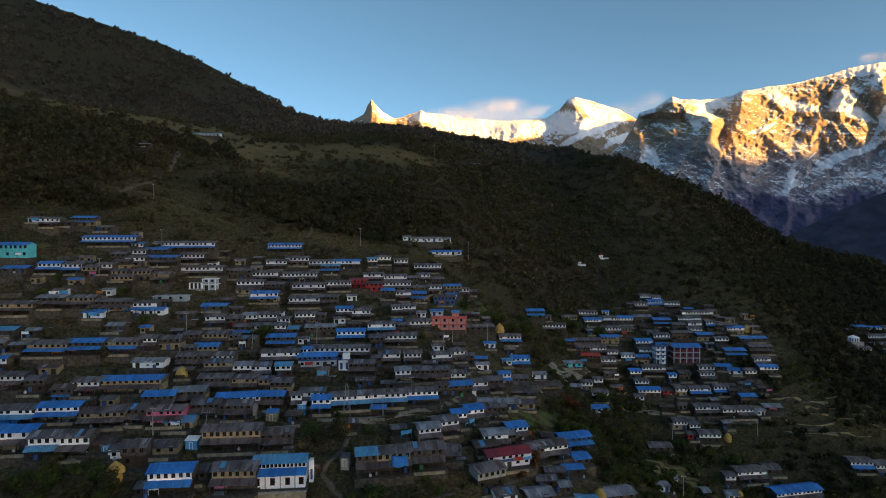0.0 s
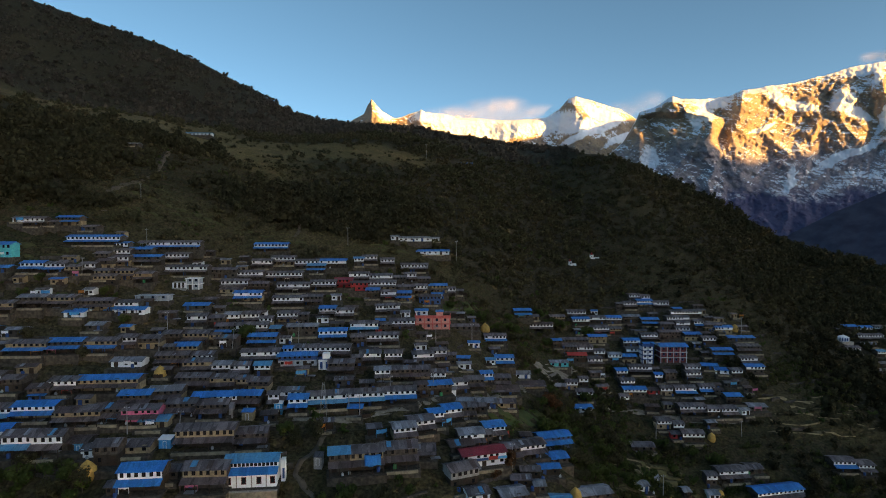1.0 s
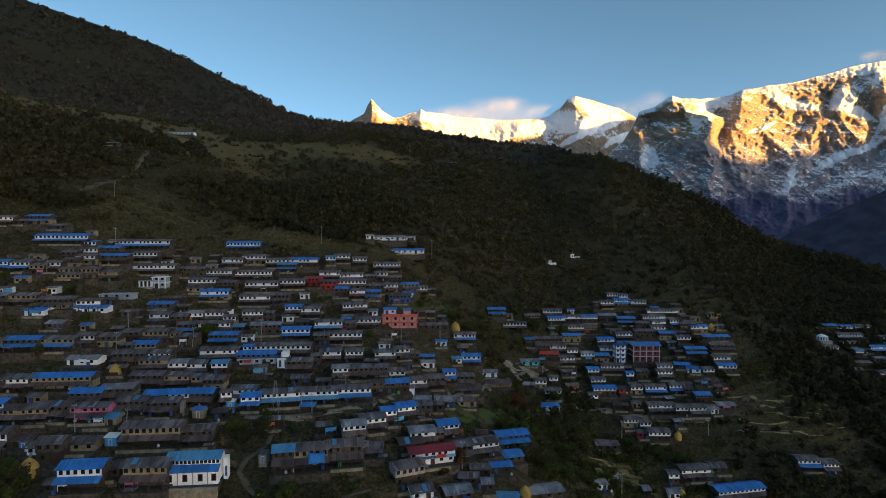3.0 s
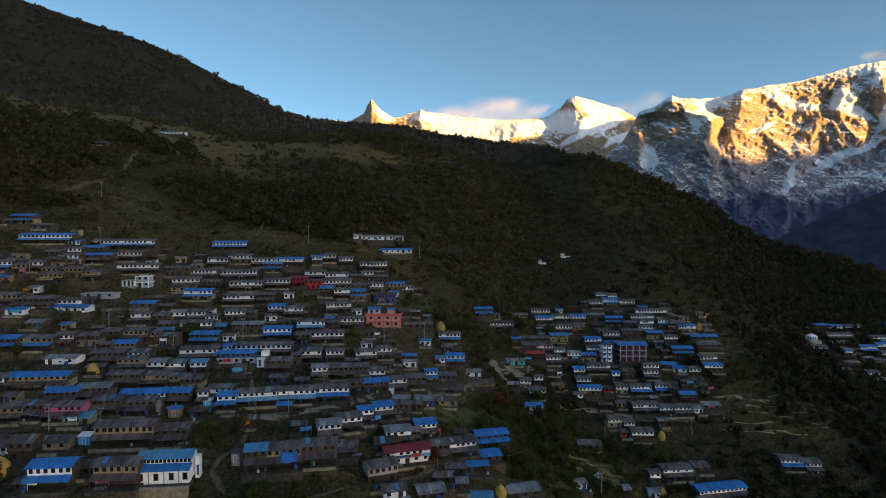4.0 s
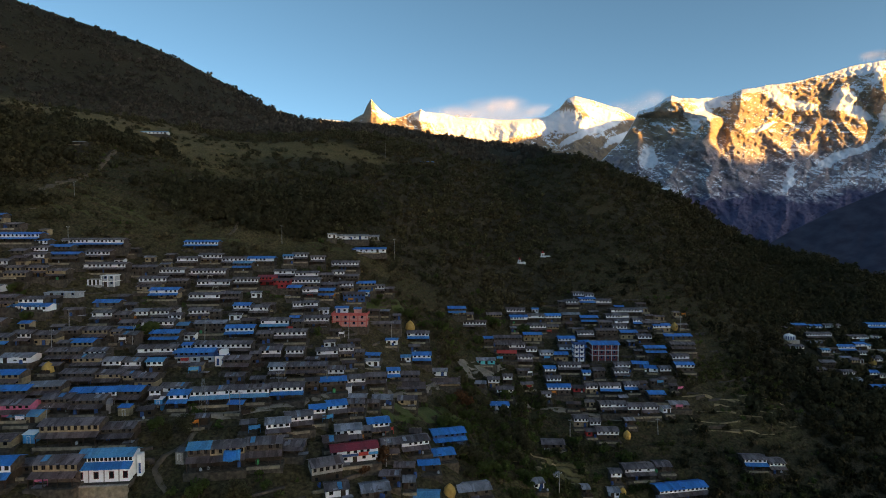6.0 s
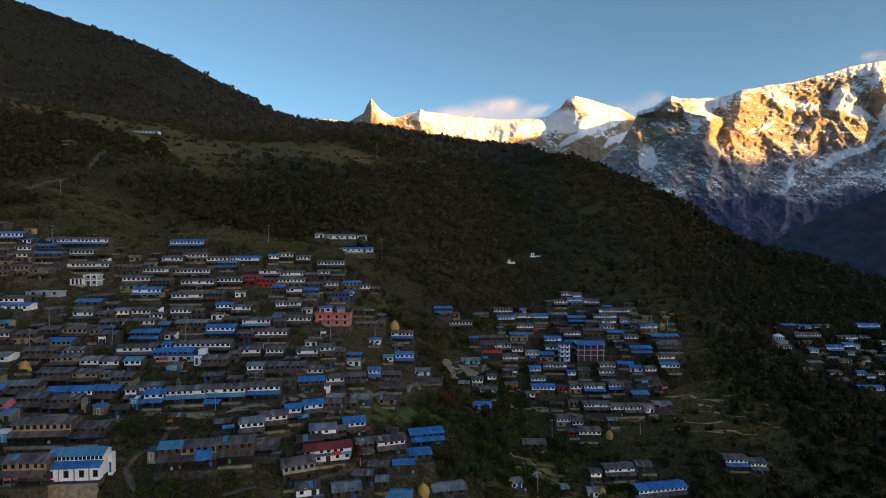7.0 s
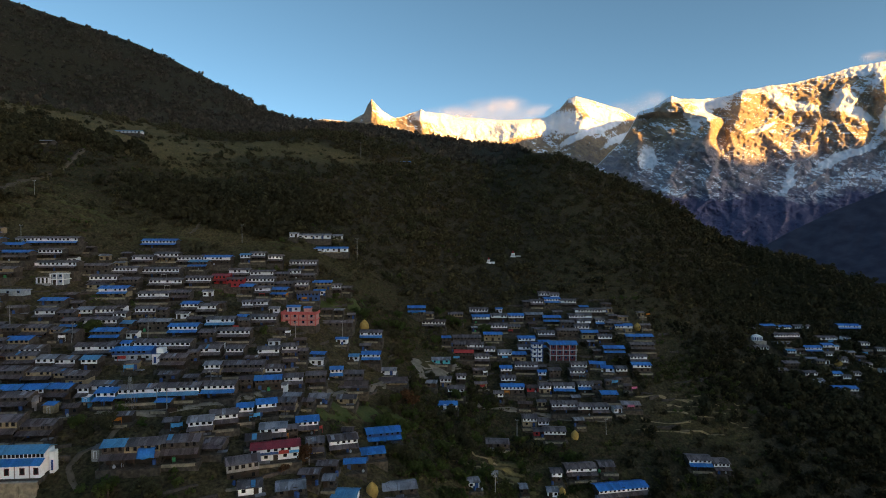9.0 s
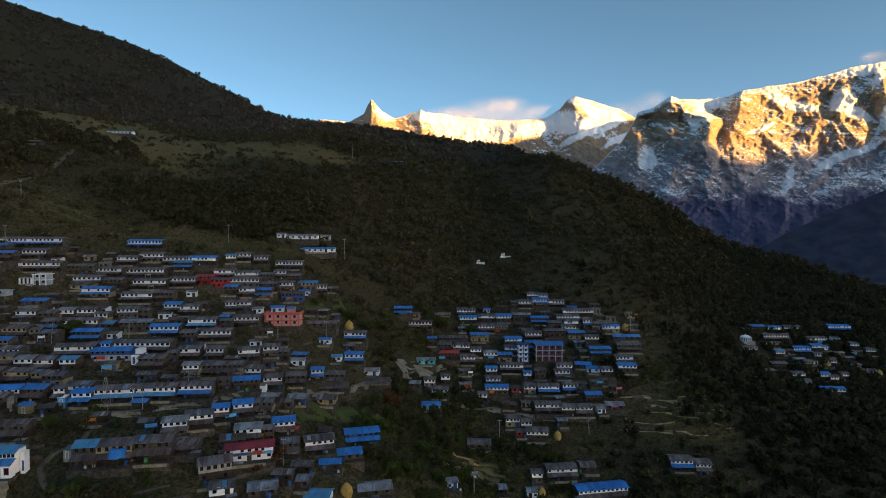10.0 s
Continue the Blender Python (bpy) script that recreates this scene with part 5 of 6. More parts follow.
# long white house with two blue roofs at the village's lower edge, and the wall that holds its yard
white = tagged(stand("white_house", -32.5, 113.4, 6), "long white two-storey house with two faded blue sheet roofs", "house")
FOOTPRINTS.append((-32.5, 112.4, 6.2, 4.6))
part("upper_wall", boxes("upper_wall", [(-5.05, 5.05, -1.4, 2.2, 0.0, 4.35)], WHITE), white)
part("lower_wall", boxes("lower_wall", [(-5.05, 5.05, -2.9, -1.4, -0.3, 2.35)], WHITE), white)
part("roof", sheeted("roof", 10.9, [(-2.1, 4.25), (0.4, 5.3), (2.7, 4.3)], CYAN, RNG), white)
part("veranda_roof", sheeted("veranda_roof", 10.6, [(-3.35, 2.3), (-1.42, 3.15)], BLUE, RNG), white)
for k in range(13):
    part("glazing_bar", BARS, part("window", UPPER_WINDOW, white, pose(-4.7 + k * 0.78, -1.4, 3.3) @ Matrix.Diagonal((0.85, 1, 0.95, 1))))
RED_WINDOW = framed("window", 0.95, 1.45, MAROONWALL, PANE, 0.13, sill=0.13)
for at in (-4.1, -1.2, 1.7, 4.3):
    part("window", RED_WINDOW, white, pose(at, -2.9, 0.35))
for at in (-2.6, 0.3, 3.1):
    part("pilaster", boxes("pilaster", [(-0.1, 0.1, -2.97, -2.9, -0.3, 2.3)], CONCRETE), white, pose(at, 0, 0))
part("yard", boxes("yard", [(-5.5, 5.5, -4.3, 2.4, -1.2, -0.3)], PAVING), white)
retain = tagged(stand("retaining_wall", -32.5, 113.4, 6, -0.3), "high pale stone retaining wall below the white house", "retaining wall")
part("wall", prism("wall", [(-5.0, -6.5), (-4.0, -6.5), (-4.0, -0.1), (-4.7, -0.1)], -5.6, 5.4, PALESTONE), retain)
part("coping", boxes("coping", [(-5.7, 5.5, -4.85, -4.3, -0.1, 0.08)], CONCRETE), retain)
for cx in (-1.7, 2.0):
    part("buttress", prism("buttress", [(-5.3, -6.0), (-4.9, -6.0), (-4.62, -0.12), (-4.8, -0.12)], cx - 0.18, cx + 0.18, PALESTONE), retain)
stair = tagged(stand("stair_tower", -26.7, 114.9, 6), "tall white stair wall with a blue shutter", "stair tower")
part("wall", boxes("wall", [(-0.42, 0.42, -1.4, 0.2, -2.0, 4.1)], WHITE), stair)
part("shutter", framed("shutter", 0.6, 2.2, WHITE, BLUEWALL, 0.08), stair, pose(0.1, -1.4, 0.3))

# halls up on the grassy bench
house(-145.9, 357.0, 16.0, CYAN, WHITE, None, 1)
house(-152.1, 290.0, 9.5, SILVER, STONE, None, 1)
house(20.0, 411.0, 12.0, BLUE, STONE, None, 1)

# blue tarpaulin hung over a veranda
tarp_v, tarp_f = [], []
for i in range(9):
    for j in range(6):
        u, v = i / 8, j / 5
        tarp_v.append((-1.7 + 3.4 * u, -1.6 * v - 0.15 * math.sin(5 * u) * v, 2.9 - 1.7 * v * v + 0.12 * math.sin(9 * u + v)))
for i in range(8):
    for j in range(5):
        tarp_f.append((i * 6 + j, i * 6 + j + 1, (i + 1) * 6 + j + 1, (i + 1) * 6 + j))
tarp = new("tarpaulin", mesh_of("tarpaulin", tarp_v, tarp_f, BLUE, flat=False))
tarp.matrix_basis = pose(-9.0, 117.3, float(bare(np.array(-10.7), np.array(119.8))) + 0.75, 0, 0, 11)
tagged(tarp, "blue tarpaulin hung from the eave of a stone house", "tarpaulin")
thicken = tarp.modifiers.new("thickness", "SOLIDIFY")
thicken.thickness = 0.03


# ---- haystacks ----
def haystack(x, y, r):
    me = lathe("haystack", [(r * 0.82, -0.6), (r * 0.95, 0.3), (r * 1.0, 0.55), (r * 0.86, 1.1 * r), (r * 0.55, 1.5 * r), (r * 0.2, 1.8 * r), (0.03, 1.95 * r)], STRAW, 16, 0.02)
    ob = new("haystack", me)
    ob.matrix_basis = pose(x, y, float(bare(np.array(x), np.array(y))), 0, 0, RNG.uniform(0, 90))
    return tagged(ob, "conical golden straw stack on a terrace", "haystack", "haystacks")


for hx, hy, hw in ((-66.6, 144.8, 3.2), (21.6, 217.3, 3.7), (127.5, 263.3, 3.4), (141.7, 265.8, 3.2), (96.9, 192.3, 2.7), (36.3, 130.3, 3.0), (87.6, 166.3, 2.0), (-64.1, 110.5, 3.7), (245.7, 281.4, 3.6), (269.9, 279.4, 3.0)):
    haystack(hx, hy, hw / 2)


# ---- poles, wires and the lattice mast ----
def pole(x, y, h, lean=0.0):
    base = tagged(stand("power_pole", x, y), "slender grey power pole with a crossbar", "pole", "power poles")
    part("shaft", lathe("shaft", [(0.13, -1.0), (0.12, 0.5), (0.07, h)], POLE, 8), base, pose(0, 0, 0, 0, lean, 0))
    part("crossbar", boxes("crossbar", [(-0.6, 0.6, -0.05, 0.05, h - 0.5, h - 0.38)], POLE), base, pose(0, 0, 0, 0, lean, 0))
    for cx in (-0.5, 0, 0.5):
        part("insulator", lathe("insulator", [(0.05, h - 0.38), (0.06, h - 0.3), (0.03, h - 0.2)], WHITE, 6), base, pose(cx, 0, 0, 0, lean, 0))


for px, py, ph, pl in ((-109.3, 181.3, 7, 3), (-100.6, 204.8, 9.1, 0), (-74.3, 164.8, 6.5, 0), (-69.9, 150.8, 8, 1), (-35.4, 245.8, 8.3, 0), (11.6, 262.8, 9.4, 0), (-54.7, 162.3, 7, 5), (-38.6, 173.8, 6.5, 2),
                       (3.2, 187.8, 6.5, 0), (15.9, 203.3, 6.5, 0), (-63.0, 122.8, 6.5, 0), (-51.5, 121.5, 7.5, 7), (-17.2, 137.3, 5.5, 0), (143.4, 263.3, 8, 0), (76.9, 189.3, 6.5, 0), (67.1, 157.3, 6.5, 0), (-8.1, 147.3, 6, 0), (21.7, 130.3, 6.5, 0),
                       (3.0, 154.3, 6, 0), (108.0, 193.8, 6, -3), (-14.5, 136.8, 5.5, 0), (-6.0, 388.0, 10.0, 0), (-121.0, 240.0, 7, 0)):
    pole(px, py, ph, pl)
mast = tagged(stand("lattice_mast", -23.1, 136.2), "grey steel lattice mast with cross braces", "mast")
for sx, sy in ((-1, -1), (1, -1), (1, 1), (-1, 1)):
    leg = part("leg", lathe("leg", [(0.035, -0.5), (0.035, 8.2)], POLE, 6), mast)
    leg.matrix_basis = Matrix.Translation((sx * 0.9, sy * 0.9, 0)) @ Euler((radians(sy * 5.0), radians(-sx * 5.0), 0)).to_matrix().to_4x4()
for k in range(6):
    z0, z1 = 0.2 + k * 1.3, 1.5 + k * 1.3
    r0, r1 = 0.9 - 0.088 * z0, 0.9 - 0.088 * z1
    for side in range(4):
        brace = part("brace", boxes("brace", [(-0.018, 0.018, -0.018, 0.018, 0, 1.0)], POLE), mast)
        a, b = Vector((-r0, -r0, z0)), Vector((r1, -r1, z1))
        turn = Matrix.Rotation(radians(90 * side), 4, "Z")
        way = b - a
        brace.matrix_basis = turn @ Matrix.Translation(a) @ way.to_track_quat("Z", "Y").to_matrix().to_4x4() @ Matrix.Diagonal((1, 1, way.length, 1))


# ---- paths ----
def path(label, points, width, mat):
    pts = [Vector((x, y, 0)) for x, y in points]
    pts = [2 * pts[0] - pts[1]] + pts + [2 * pts[-1] - pts[-2]]
    fine = []
    for o, a, b, c in zip(pts, pts[1:], pts[2:], pts[3:]):
        n = max(2, int((b - a).length / 1.2))
        for k in range(n):
            f = k / n
            fine.append(0.5 * (2 * a + (b - o) * f + (2 * o - 5 * a + 4 * b - c) * f * f + (3 * a - o - 3 * b + c) * f**3))
    fine.append(pts[-2])
    verts, faces = [], []
    for k, p in enumerate(fine):
        d = (fine[min(k + 1, len(fine) - 1)] - fine[max(k - 1, 0)]).normalized()
        side = Vector((-d.y, d.x, 0)) * width / 2 * (1 + 0.35 * (float(fbm(np.array(p.x / 2), np.array(p.y / 2), 2, 3)) - 0.5))
        wav = 0.5 * (float(fbm(np.array(p.x / 4), np.array(p.y / 4), 2, 9)) - 0.5)
        for s in (-1, 0, 1):
            q = p + side * s + Vector((wav, 0, 0))
            verts.append((q.x, q.y, ground_at(q.x, q.y) + 0.14))
        for s in (-1, 1):
            q = p + side * s * 1.15 + Vector((wav, 0, 0))
            verts.append((q.x, q.y, ground_at(q.x, q.y) - 0.3))
    for k in range(len(fine) - 1):
        o, n = k * 5, k * 5 + 5
        faces += [(o, o + 1, n + 1, n), (o + 1, o + 2, n + 2, n + 1), (o + 3, o, n, n + 3), (o + 2, o + 4, n + 4, n + 2)]
    ob = new("path", mesh_of("path", verts, faces, mat, flat=False))
    return tagged(ob, label, "path", kind="structure")


EARTH = material("trodden_earth", (0.125, 0.1, 0.075), (0.08, 0.066, 0.05), grain=1.5, blotch=0.4)
FLAG = material("flagstone_path", (0.24, 0.21, 0.17), (0.16, 0.14, 0.115), grain=2.0, blotch=0.6, bump=0.5, bump_size=12)
path("worn earth track up the grassy slope", [(-139.6, 307.8), (-132.2, 280.8), (-128.6, 262.8), (-132.7, 244.8), (-132.4, 231.8), (-126.0, 222.3)], 2.0, EARTH)
path("worn earth track below the long stone house", [(-21.3, 127.8), (-22.9, 121.8), (-24.8, 116.3), (-19.3, 110.3)], 1.0, EARTH)
path("flagstone lane to the village square", [(14.0, 162.0), (21.6, 169.3), (28.5, 181.3), (38.8, 200.8), (51.8, 218.3), (58.3, 226.3)], 2.2, FLAG)
path("flagstone lane in front of the long house", [(-30, 134), (-20.8, 134.6), (-15.6, 136.0), (-9.7, 139.5), (-3.5, 143.5), (3.8, 152.0)], 2.0, FLAG)
path("narrow track above the blue-roofed school", [(-60.1, 262.8), (-58.3, 253.3), (-59.4, 247.3)], 1.4, EARTH)
path("flagstone lane along the lower terraces", [(60, 204), (69.8, 204.3), (80.4, 205.8), (91.8, 202.8), (109.5, 201.3)], 1.5, FLAG)
BANK = material("pale_stubble_bank", (0.3, 0.23, 0.13), (0.2, 0.155, 0.085), grain=2.5, blotch=0.5)
for k, (bx, by, run, slant) in enumerate(((132, 203, 18, -2), (139, 207, 24, 1), (146, 211, 22, 2), (150, 215, 26, 1), (158, 219, 20, 3), (143, 199, 16, 0), (160, 208, 14, -2), (62, 166, 14, 1), (61, 172, 16, 2), (128, 197, 20, 1), (135, 214, 22, 2))):
    path("pale stubble bank along a field terrace", [(bx - run / 2, by), (bx, by + slant), (bx + run / 2, by + 0.5)], 0.4 if k < 7 else 0.7, BANK)
GRASSBANK = material("grassy_terrace_bank", (0.082, 0.078, 0.031), (0.06, 0.06, 0.024), grain=2.0, blotch=0.35, bump=0.8, bump_size=5)
bank_rng = random.Random(33)
for bx, by, wide, deep_ in ((-108, 240, 34, 14), (-62, 244, 24, 7), (-20, 253, 22, 6), (67, 170, 16, 9), (-128, 190, 14, 5)):
    for k in range(7 if wide > 30 else 4):
        cx, cy, run = bx + bank_rng.uniform(-0.5, 0.5) * wide, by + bank_rng.uniform(-1, 1) * deep_, bank_rng.uniform(0.3, 0.65) * wide
        path("grassy bank along a narrow field terrace", [(cx - run / 2, cy), (cx - run / 6, cy + bank_rng.uniform(-1, 1)), (cx + run / 6, cy + bank_rng.uniform(-1, 1)), (cx + run / 2, cy + bank_rng.uniform(-1.5, 1.5))], bank_rng.uniform(0.8, 1.8), GRASSBANK)
path("village square of trodden earth", [(41.0, 212.0), (47.0, 216.5), (52.0, 221.0)], 8.0, FLAG)
LAWN = material("garden_lawn", (0.055, 0.078, 0.022), (0.075, 0.085, 0.028), grain=1.6, blotch=0.3, bump=0.8, bump_size=5)
path("bright green garden terrace between the houses", [(18.0, 153.0), (25.0, 161.0), (32.0, 168.0), (38.0, 176.0)], 6.5, LAWN)
path("green garden beside the red house", [(-37.0, 207.0), (-30.0, 208.6), (-23.0, 209.4)], 4.0, LAWN)
path("green slope beside the pink house", [(4.0, 216.0), (12.0, 226.0), (20.0, 232.0)], 6.0, LAWN)
FOOTPRINTS += [(46.5, 216.5, 7.0, 6.5), (33.5, 190.0, 3.0, 6.0), (27.0, 164.0, 7.0, 5.0), (68.0, 170.0, 7.0, 5.0)]
STUBBLE = material("straw_stubble", (0.15, 0.125, 0.052), (0.11, 0.094, 0.04), grain=1.6, blotch=0.4, bump=0.8, bump_size=5)
for k in range(4):
    path("straw-coloured field terrace below the houses", [(60.0 + 2 * k, 163.0 + 3.2 * k), (66.0 + 2 * k, 164.2 + 3.2 * k), (73.0 + 2 * k, 163.6 + 3.2 * k)], 2.0, STUBBLE)


# ---- sheds and terrace walls between the houses ----
def free(x, y, a, b):
    return all(abs(x - p) > a + q - 0.6 or abs(y - r) > b + s - 0.9 for p, r, q, s in FOOTPRINTS)


shed_rng = random.Random(21)
placed = 0
for attempt in range(6000):
    x, y = shed_rng.uniform(-125, 160), shed_rng.uniform(118, 285)
    w = shed_rng.uniform(2.6, 5.0)
    if placed >= 95 or (x > 126 and y < 258) or float(village_share(np.array(x), np.array(y))) < 0.55 or not free(x, y, w / 2, 1.6):
        continue
    house(x, y, w, shed_rng.choice((GREY, GREY, BROWN, BROWN, SILVER, BLUE)), shed_rng.choice((STONE, DARKSTONE, DARKSTONE, STONE, WHITE, OCHRE)), None, 1, shed_rng.uniform(-5, 8), deep=2.8)
    placed += 1


placed = 0
for attempt in range(600):
    x, y = shed_rng.uniform(214, 282), shed_rng.uniform(256, 312)
    w = shed_rng.uniform(2.8, 5.0)
    if placed >= 18 or not free(x, y, w / 2, 1.2):
        continue
    house(x, y, w, shed_rng.choice((GREY, GREY, BROWN, SILVER, BLUE, CYAN)), shed_rng.choice((STONE, DARKSTONE, WHITE, WHITE, OCHRE)), None, 1, shed_rng.uniform(-5, 8), deep=2.8)
    placed += 1


def terrace_wall(x, y, length, high):
    gx = float(bare(np.array(x + 2.0), np.array(y)) - bare(np.array(x - 2.0), np.array(y)))
    gy = float(bare(np.array(x), np.array(y + 2.0)) - bare(np.array(x), np.array(y - 2.0)))
    turn = math.degrees(math.atan2(gx, -gy)) if gy < 0 else -math.degrees(math.atan2(gx, gy))
    n = max(4, int(length / 1.1))
    verts, faces = [], []
    for k in range(n + 1):
        lx = -length / 2 + k * length / n
        c, s = math.cos(radians(turn)), math.sin(radians(turn))
        dz = float(bare(np.array(x + lx * c), np.array(y + lx * s)) - bare(np.array(x), np.array(y)))
        bend, top = 0.35 * math.sin(lx * 0.6 + x), high + shed_rng.uniform(-0.12, 0.12)
        verts += [(lx, bend - 0.35, dz - 1.6), (lx, bend - 0.18, dz + top), (lx, bend + 0.28, dz + top + 0.02), (lx, bend + 0.4, dz - 1.6)]
    for k in range(n):
        o = 4 * k
        faces += [(o, o + 4, o + 5, o + 1), (o + 1, o + 5, o + 6, o + 2), (o + 2, o + 6, o + 7, o + 3), (o + 3, o + 7, o + 4, o)]
    faces += [(0, 1, 2, 3), (4 * n + 3, 4 * n + 2, 4 * n + 1, 4 * n)]
    ob = new("terrace_wall", mesh_of("terrace_wall", verts, faces, STONE))
    ob.matrix_basis = pose(x, y, float(bare(np.array(x), np.array(y))), 0, 0, turn)
    tagged(ob, "low dry stone wall along a village terrace", "stone wall", "terrace walls")


placed = 0
for attempt in range(4000):
    x, y = shed_rng.uniform(-140, 170), shed_rng.uniform(108, 290)
    if placed >= 120 or float(village_share(np.array(x), np.array(y))) < 0.4 or not free(x, y, 1.5, 0.0):
        continue
    terrace_wall(x, y, shed_rng.uniform(4, 11), shed_rng.uniform(0.3, 0.9))
    placed += 1

# ---- trees and scrub ----
def crown_template(seed, count, lobes=5, squat=0.8, leaf=0.3):
    """Leaf clumps, unit size, gathered in a few uneven lobes: corner points of bent four-sided clumps."""
    rng = np.random.default_rng(seed)
    centres = rng.normal(0, 0.42, (lobes, 3)) * (1, 1, 0.7 * squat)
    centres[:, 2] += 0.75 * squat
    pick = rng.integers(0, lobes, count)
    way = rng.normal(0, 1, (count, 3))
    way /= np.linalg.norm(way, axis=1)[:, None]
    mid = centres[pick] + way * (0.5 * rng.uniform(0.55, 1.05, count) ** 0.5)[:, None] * (1, 1, squat)
    a = np.cross(way, rng.normal(0, 1, (count, 3)))
    a /= np.linalg.norm(a, axis=1)[:, None]
    b = np.cross(way, a) + 0.35 * way
    size = leaf * rng.uniform(0.6, 1.3, count)[:, None]
    quad = np.stack([mid - a * size - b * size * 0.6, mid + a * size * 0.8 - b * size, mid + a * size + b * size * 0.7, mid - a * size * 0.7 + b * size], 1)
    return quad.reshape(-1, 3)


def scatter(name, label, spots, sizes, mat, templates, seed):
    """Many crowns joined in one mesh."""
    rng = np.random.default_rng(seed)
    pick = rng.integers(0, len(templates), len(spots))
    turn = rng.uniform(0, 6.283, len(spots))
    tall = rng.uniform(0.75, 1.3, len(spots))
    chunks = []
    for k, t in enumerate(templates):
        idx = np.nonzero(pick == k)[0]
        if not len(idx):
            continue
        c, s = np.cos(turn[idx])[:, None], np.sin(turn[idx])[:, None]
        r = sizes[idx][:, None]
        x = (t[:, 0] * c - t[:, 1] * s) * r + spots[idx, 0][:, None]
        y = (t[:, 0] * s + t[:, 1] * c) * r + spots[idx, 1][:, None]
        z = t[:, 2] * r * tall[idx][:, None] + spots[idx, 2][:, None] - 0.1 * r
        chunks.append(np.stack([x, y, z], -1).reshape(-1, 3))
    verts = np.concatenate(chunks)
    me = bpy.data.meshes.new(name)
    n = len(verts) // 4
    me.vertices.add(len(verts))
    me.vertices.foreach_set("co", verts.astype(np.float32).ravel())
    me.loops.add(len(verts))
    me.loops.foreach_set("vertex_index", np.arange(len(verts), dtype=np.int32))
    me.polygons.add(n)
    me.polygons.foreach_set("loop_start", np.arange(0, len(verts), 4, dtype=np.int32))
    me.materials.append(mat)
    me.update(calc_edges=True)
    return tagged(new(name, me), label, "trees", kind="stuff")


def spread(count, x0, x1, y0, y1, chance, seed):
    rng = np.random.default_rng(seed)
    x, y = rng.uniform(x0, x1, count), rng.uniform(y0, y1, count)
    keep = rng.uniform(0, 1, count) < chance(x, y)
    x, y = x[keep], y[keep]
    return np.stack([x, y, ground(x, y)], -1)


def clear_of_houses(spots, margin=0.0):
    fp = np.array(FOOTPRINTS)
    ok = np.ones(len(spots), bool)
    for x, y, a, b in fp:
        ok &= (np.abs(spots[:, 0] - x) > a + margin) | (np.abs(spots[:, 1] - y) > b + margin)
    return spots[ok]


TINY = [crown_template(s, 10, 3, 0.7, 0.4) for s in range(5)]
FAR = [crown_template(s + 5, 20, 4, 0.85, 0.34) for s in range(5)]
SMALL = [crown_template(s + 10, 42, 5, 0.75, 0.24) for s in range(5)]
FULL = [crown_template(s + 20, 92, 7, 0.85, 0.17) for s in range(6)]
rng = np.random.default_rng(3)


def wood(name, label, count, area, chance, low, high, mat, templates, seed):
    spots = clear_of_houses(spread(count, *area, chance, seed))
    size = rng.uniform(0, 1, len(spots)) ** 2 * (high - low) + low
    return scatter(name, label, spots, size, mat, templates, seed + 1)


# share of the slope that takes the shade-darkened leaf colour
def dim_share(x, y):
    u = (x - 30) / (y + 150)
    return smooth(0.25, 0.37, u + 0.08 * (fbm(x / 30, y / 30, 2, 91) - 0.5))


def ravine(x, y):
    """The wooded ravine that runs down between the two groups of houses."""
    r = patch(x, y, 56, 200, 16, 34, 12) + patch(x, y, 48, 166, 14, 26) + 0.9 * patch(x, y, 62, 232, 22, 16) + 0.8 * patch(x, y, 160, 236, 12, 26, -25) + 0.9 * patch(x, y, 138, 233, 14, 10)
    return np.clip(r, 0, 1)


def grove(x, y):
    """Close dark groves above the village."""
    g = patch(x, y, -180, 262, 32, 62) + patch(x, y, -150, 226, 24, 8) + patch(x, y, -74, 280, 28, 20) + patch(x, y, -44, 268, 30, 14) + patch(x, y, -22, 291, 20, 16) + patch(x, y, -140, 318, 24, 12)
    return np.clip(g, 0, 1) * (1 - 0.8 * village_share(x, y) * (y < 240))


wood("hillside_scrub", "dark evergreen scrub and low trees covering the hillside", 11000, (-260, 420, 205, 470), lambda x, y: upper_slope(x, y) * (1 - dim_share(x, y)), 0.9, 3.4, LEAF, FULL, 2)
wood("shaded_scrub", "dense trees and scrub coloured darker for the shaded slope", 9500, (20, 420, 205, 470), lambda x, y: np.clip(1.2 * upper_slope(x, y), 0, 1) * dim_share(x, y), 1.0, 4.2, DARKLEAF, FULL, 22)
wood("dry_scrub", "brown dry bushes scattered over the hillside", 12000, (-260, 420, 205, 470), lambda x, y: 0.9 * upper_slope(x, y) + 0.14 * (crest(x, y) < 0), 0.7, 2.3, DRY, SMALL, 12)
wood("far_woods", "dark woods on the far hill and ridge", 13000, (-900, 160, 470, 960), lambda x, y: (0.35 + 0.65 * smooth(0.38, 0.55, fbm(x / 70, y / 70, 3, 61))) * (crest(x, y) < 8) * (1 - 0.85 * field_share(x, y)), 1.8, 4.2, FARLEAF, FAR, 4)
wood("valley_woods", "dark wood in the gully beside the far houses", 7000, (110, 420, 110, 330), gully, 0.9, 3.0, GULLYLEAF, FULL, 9)
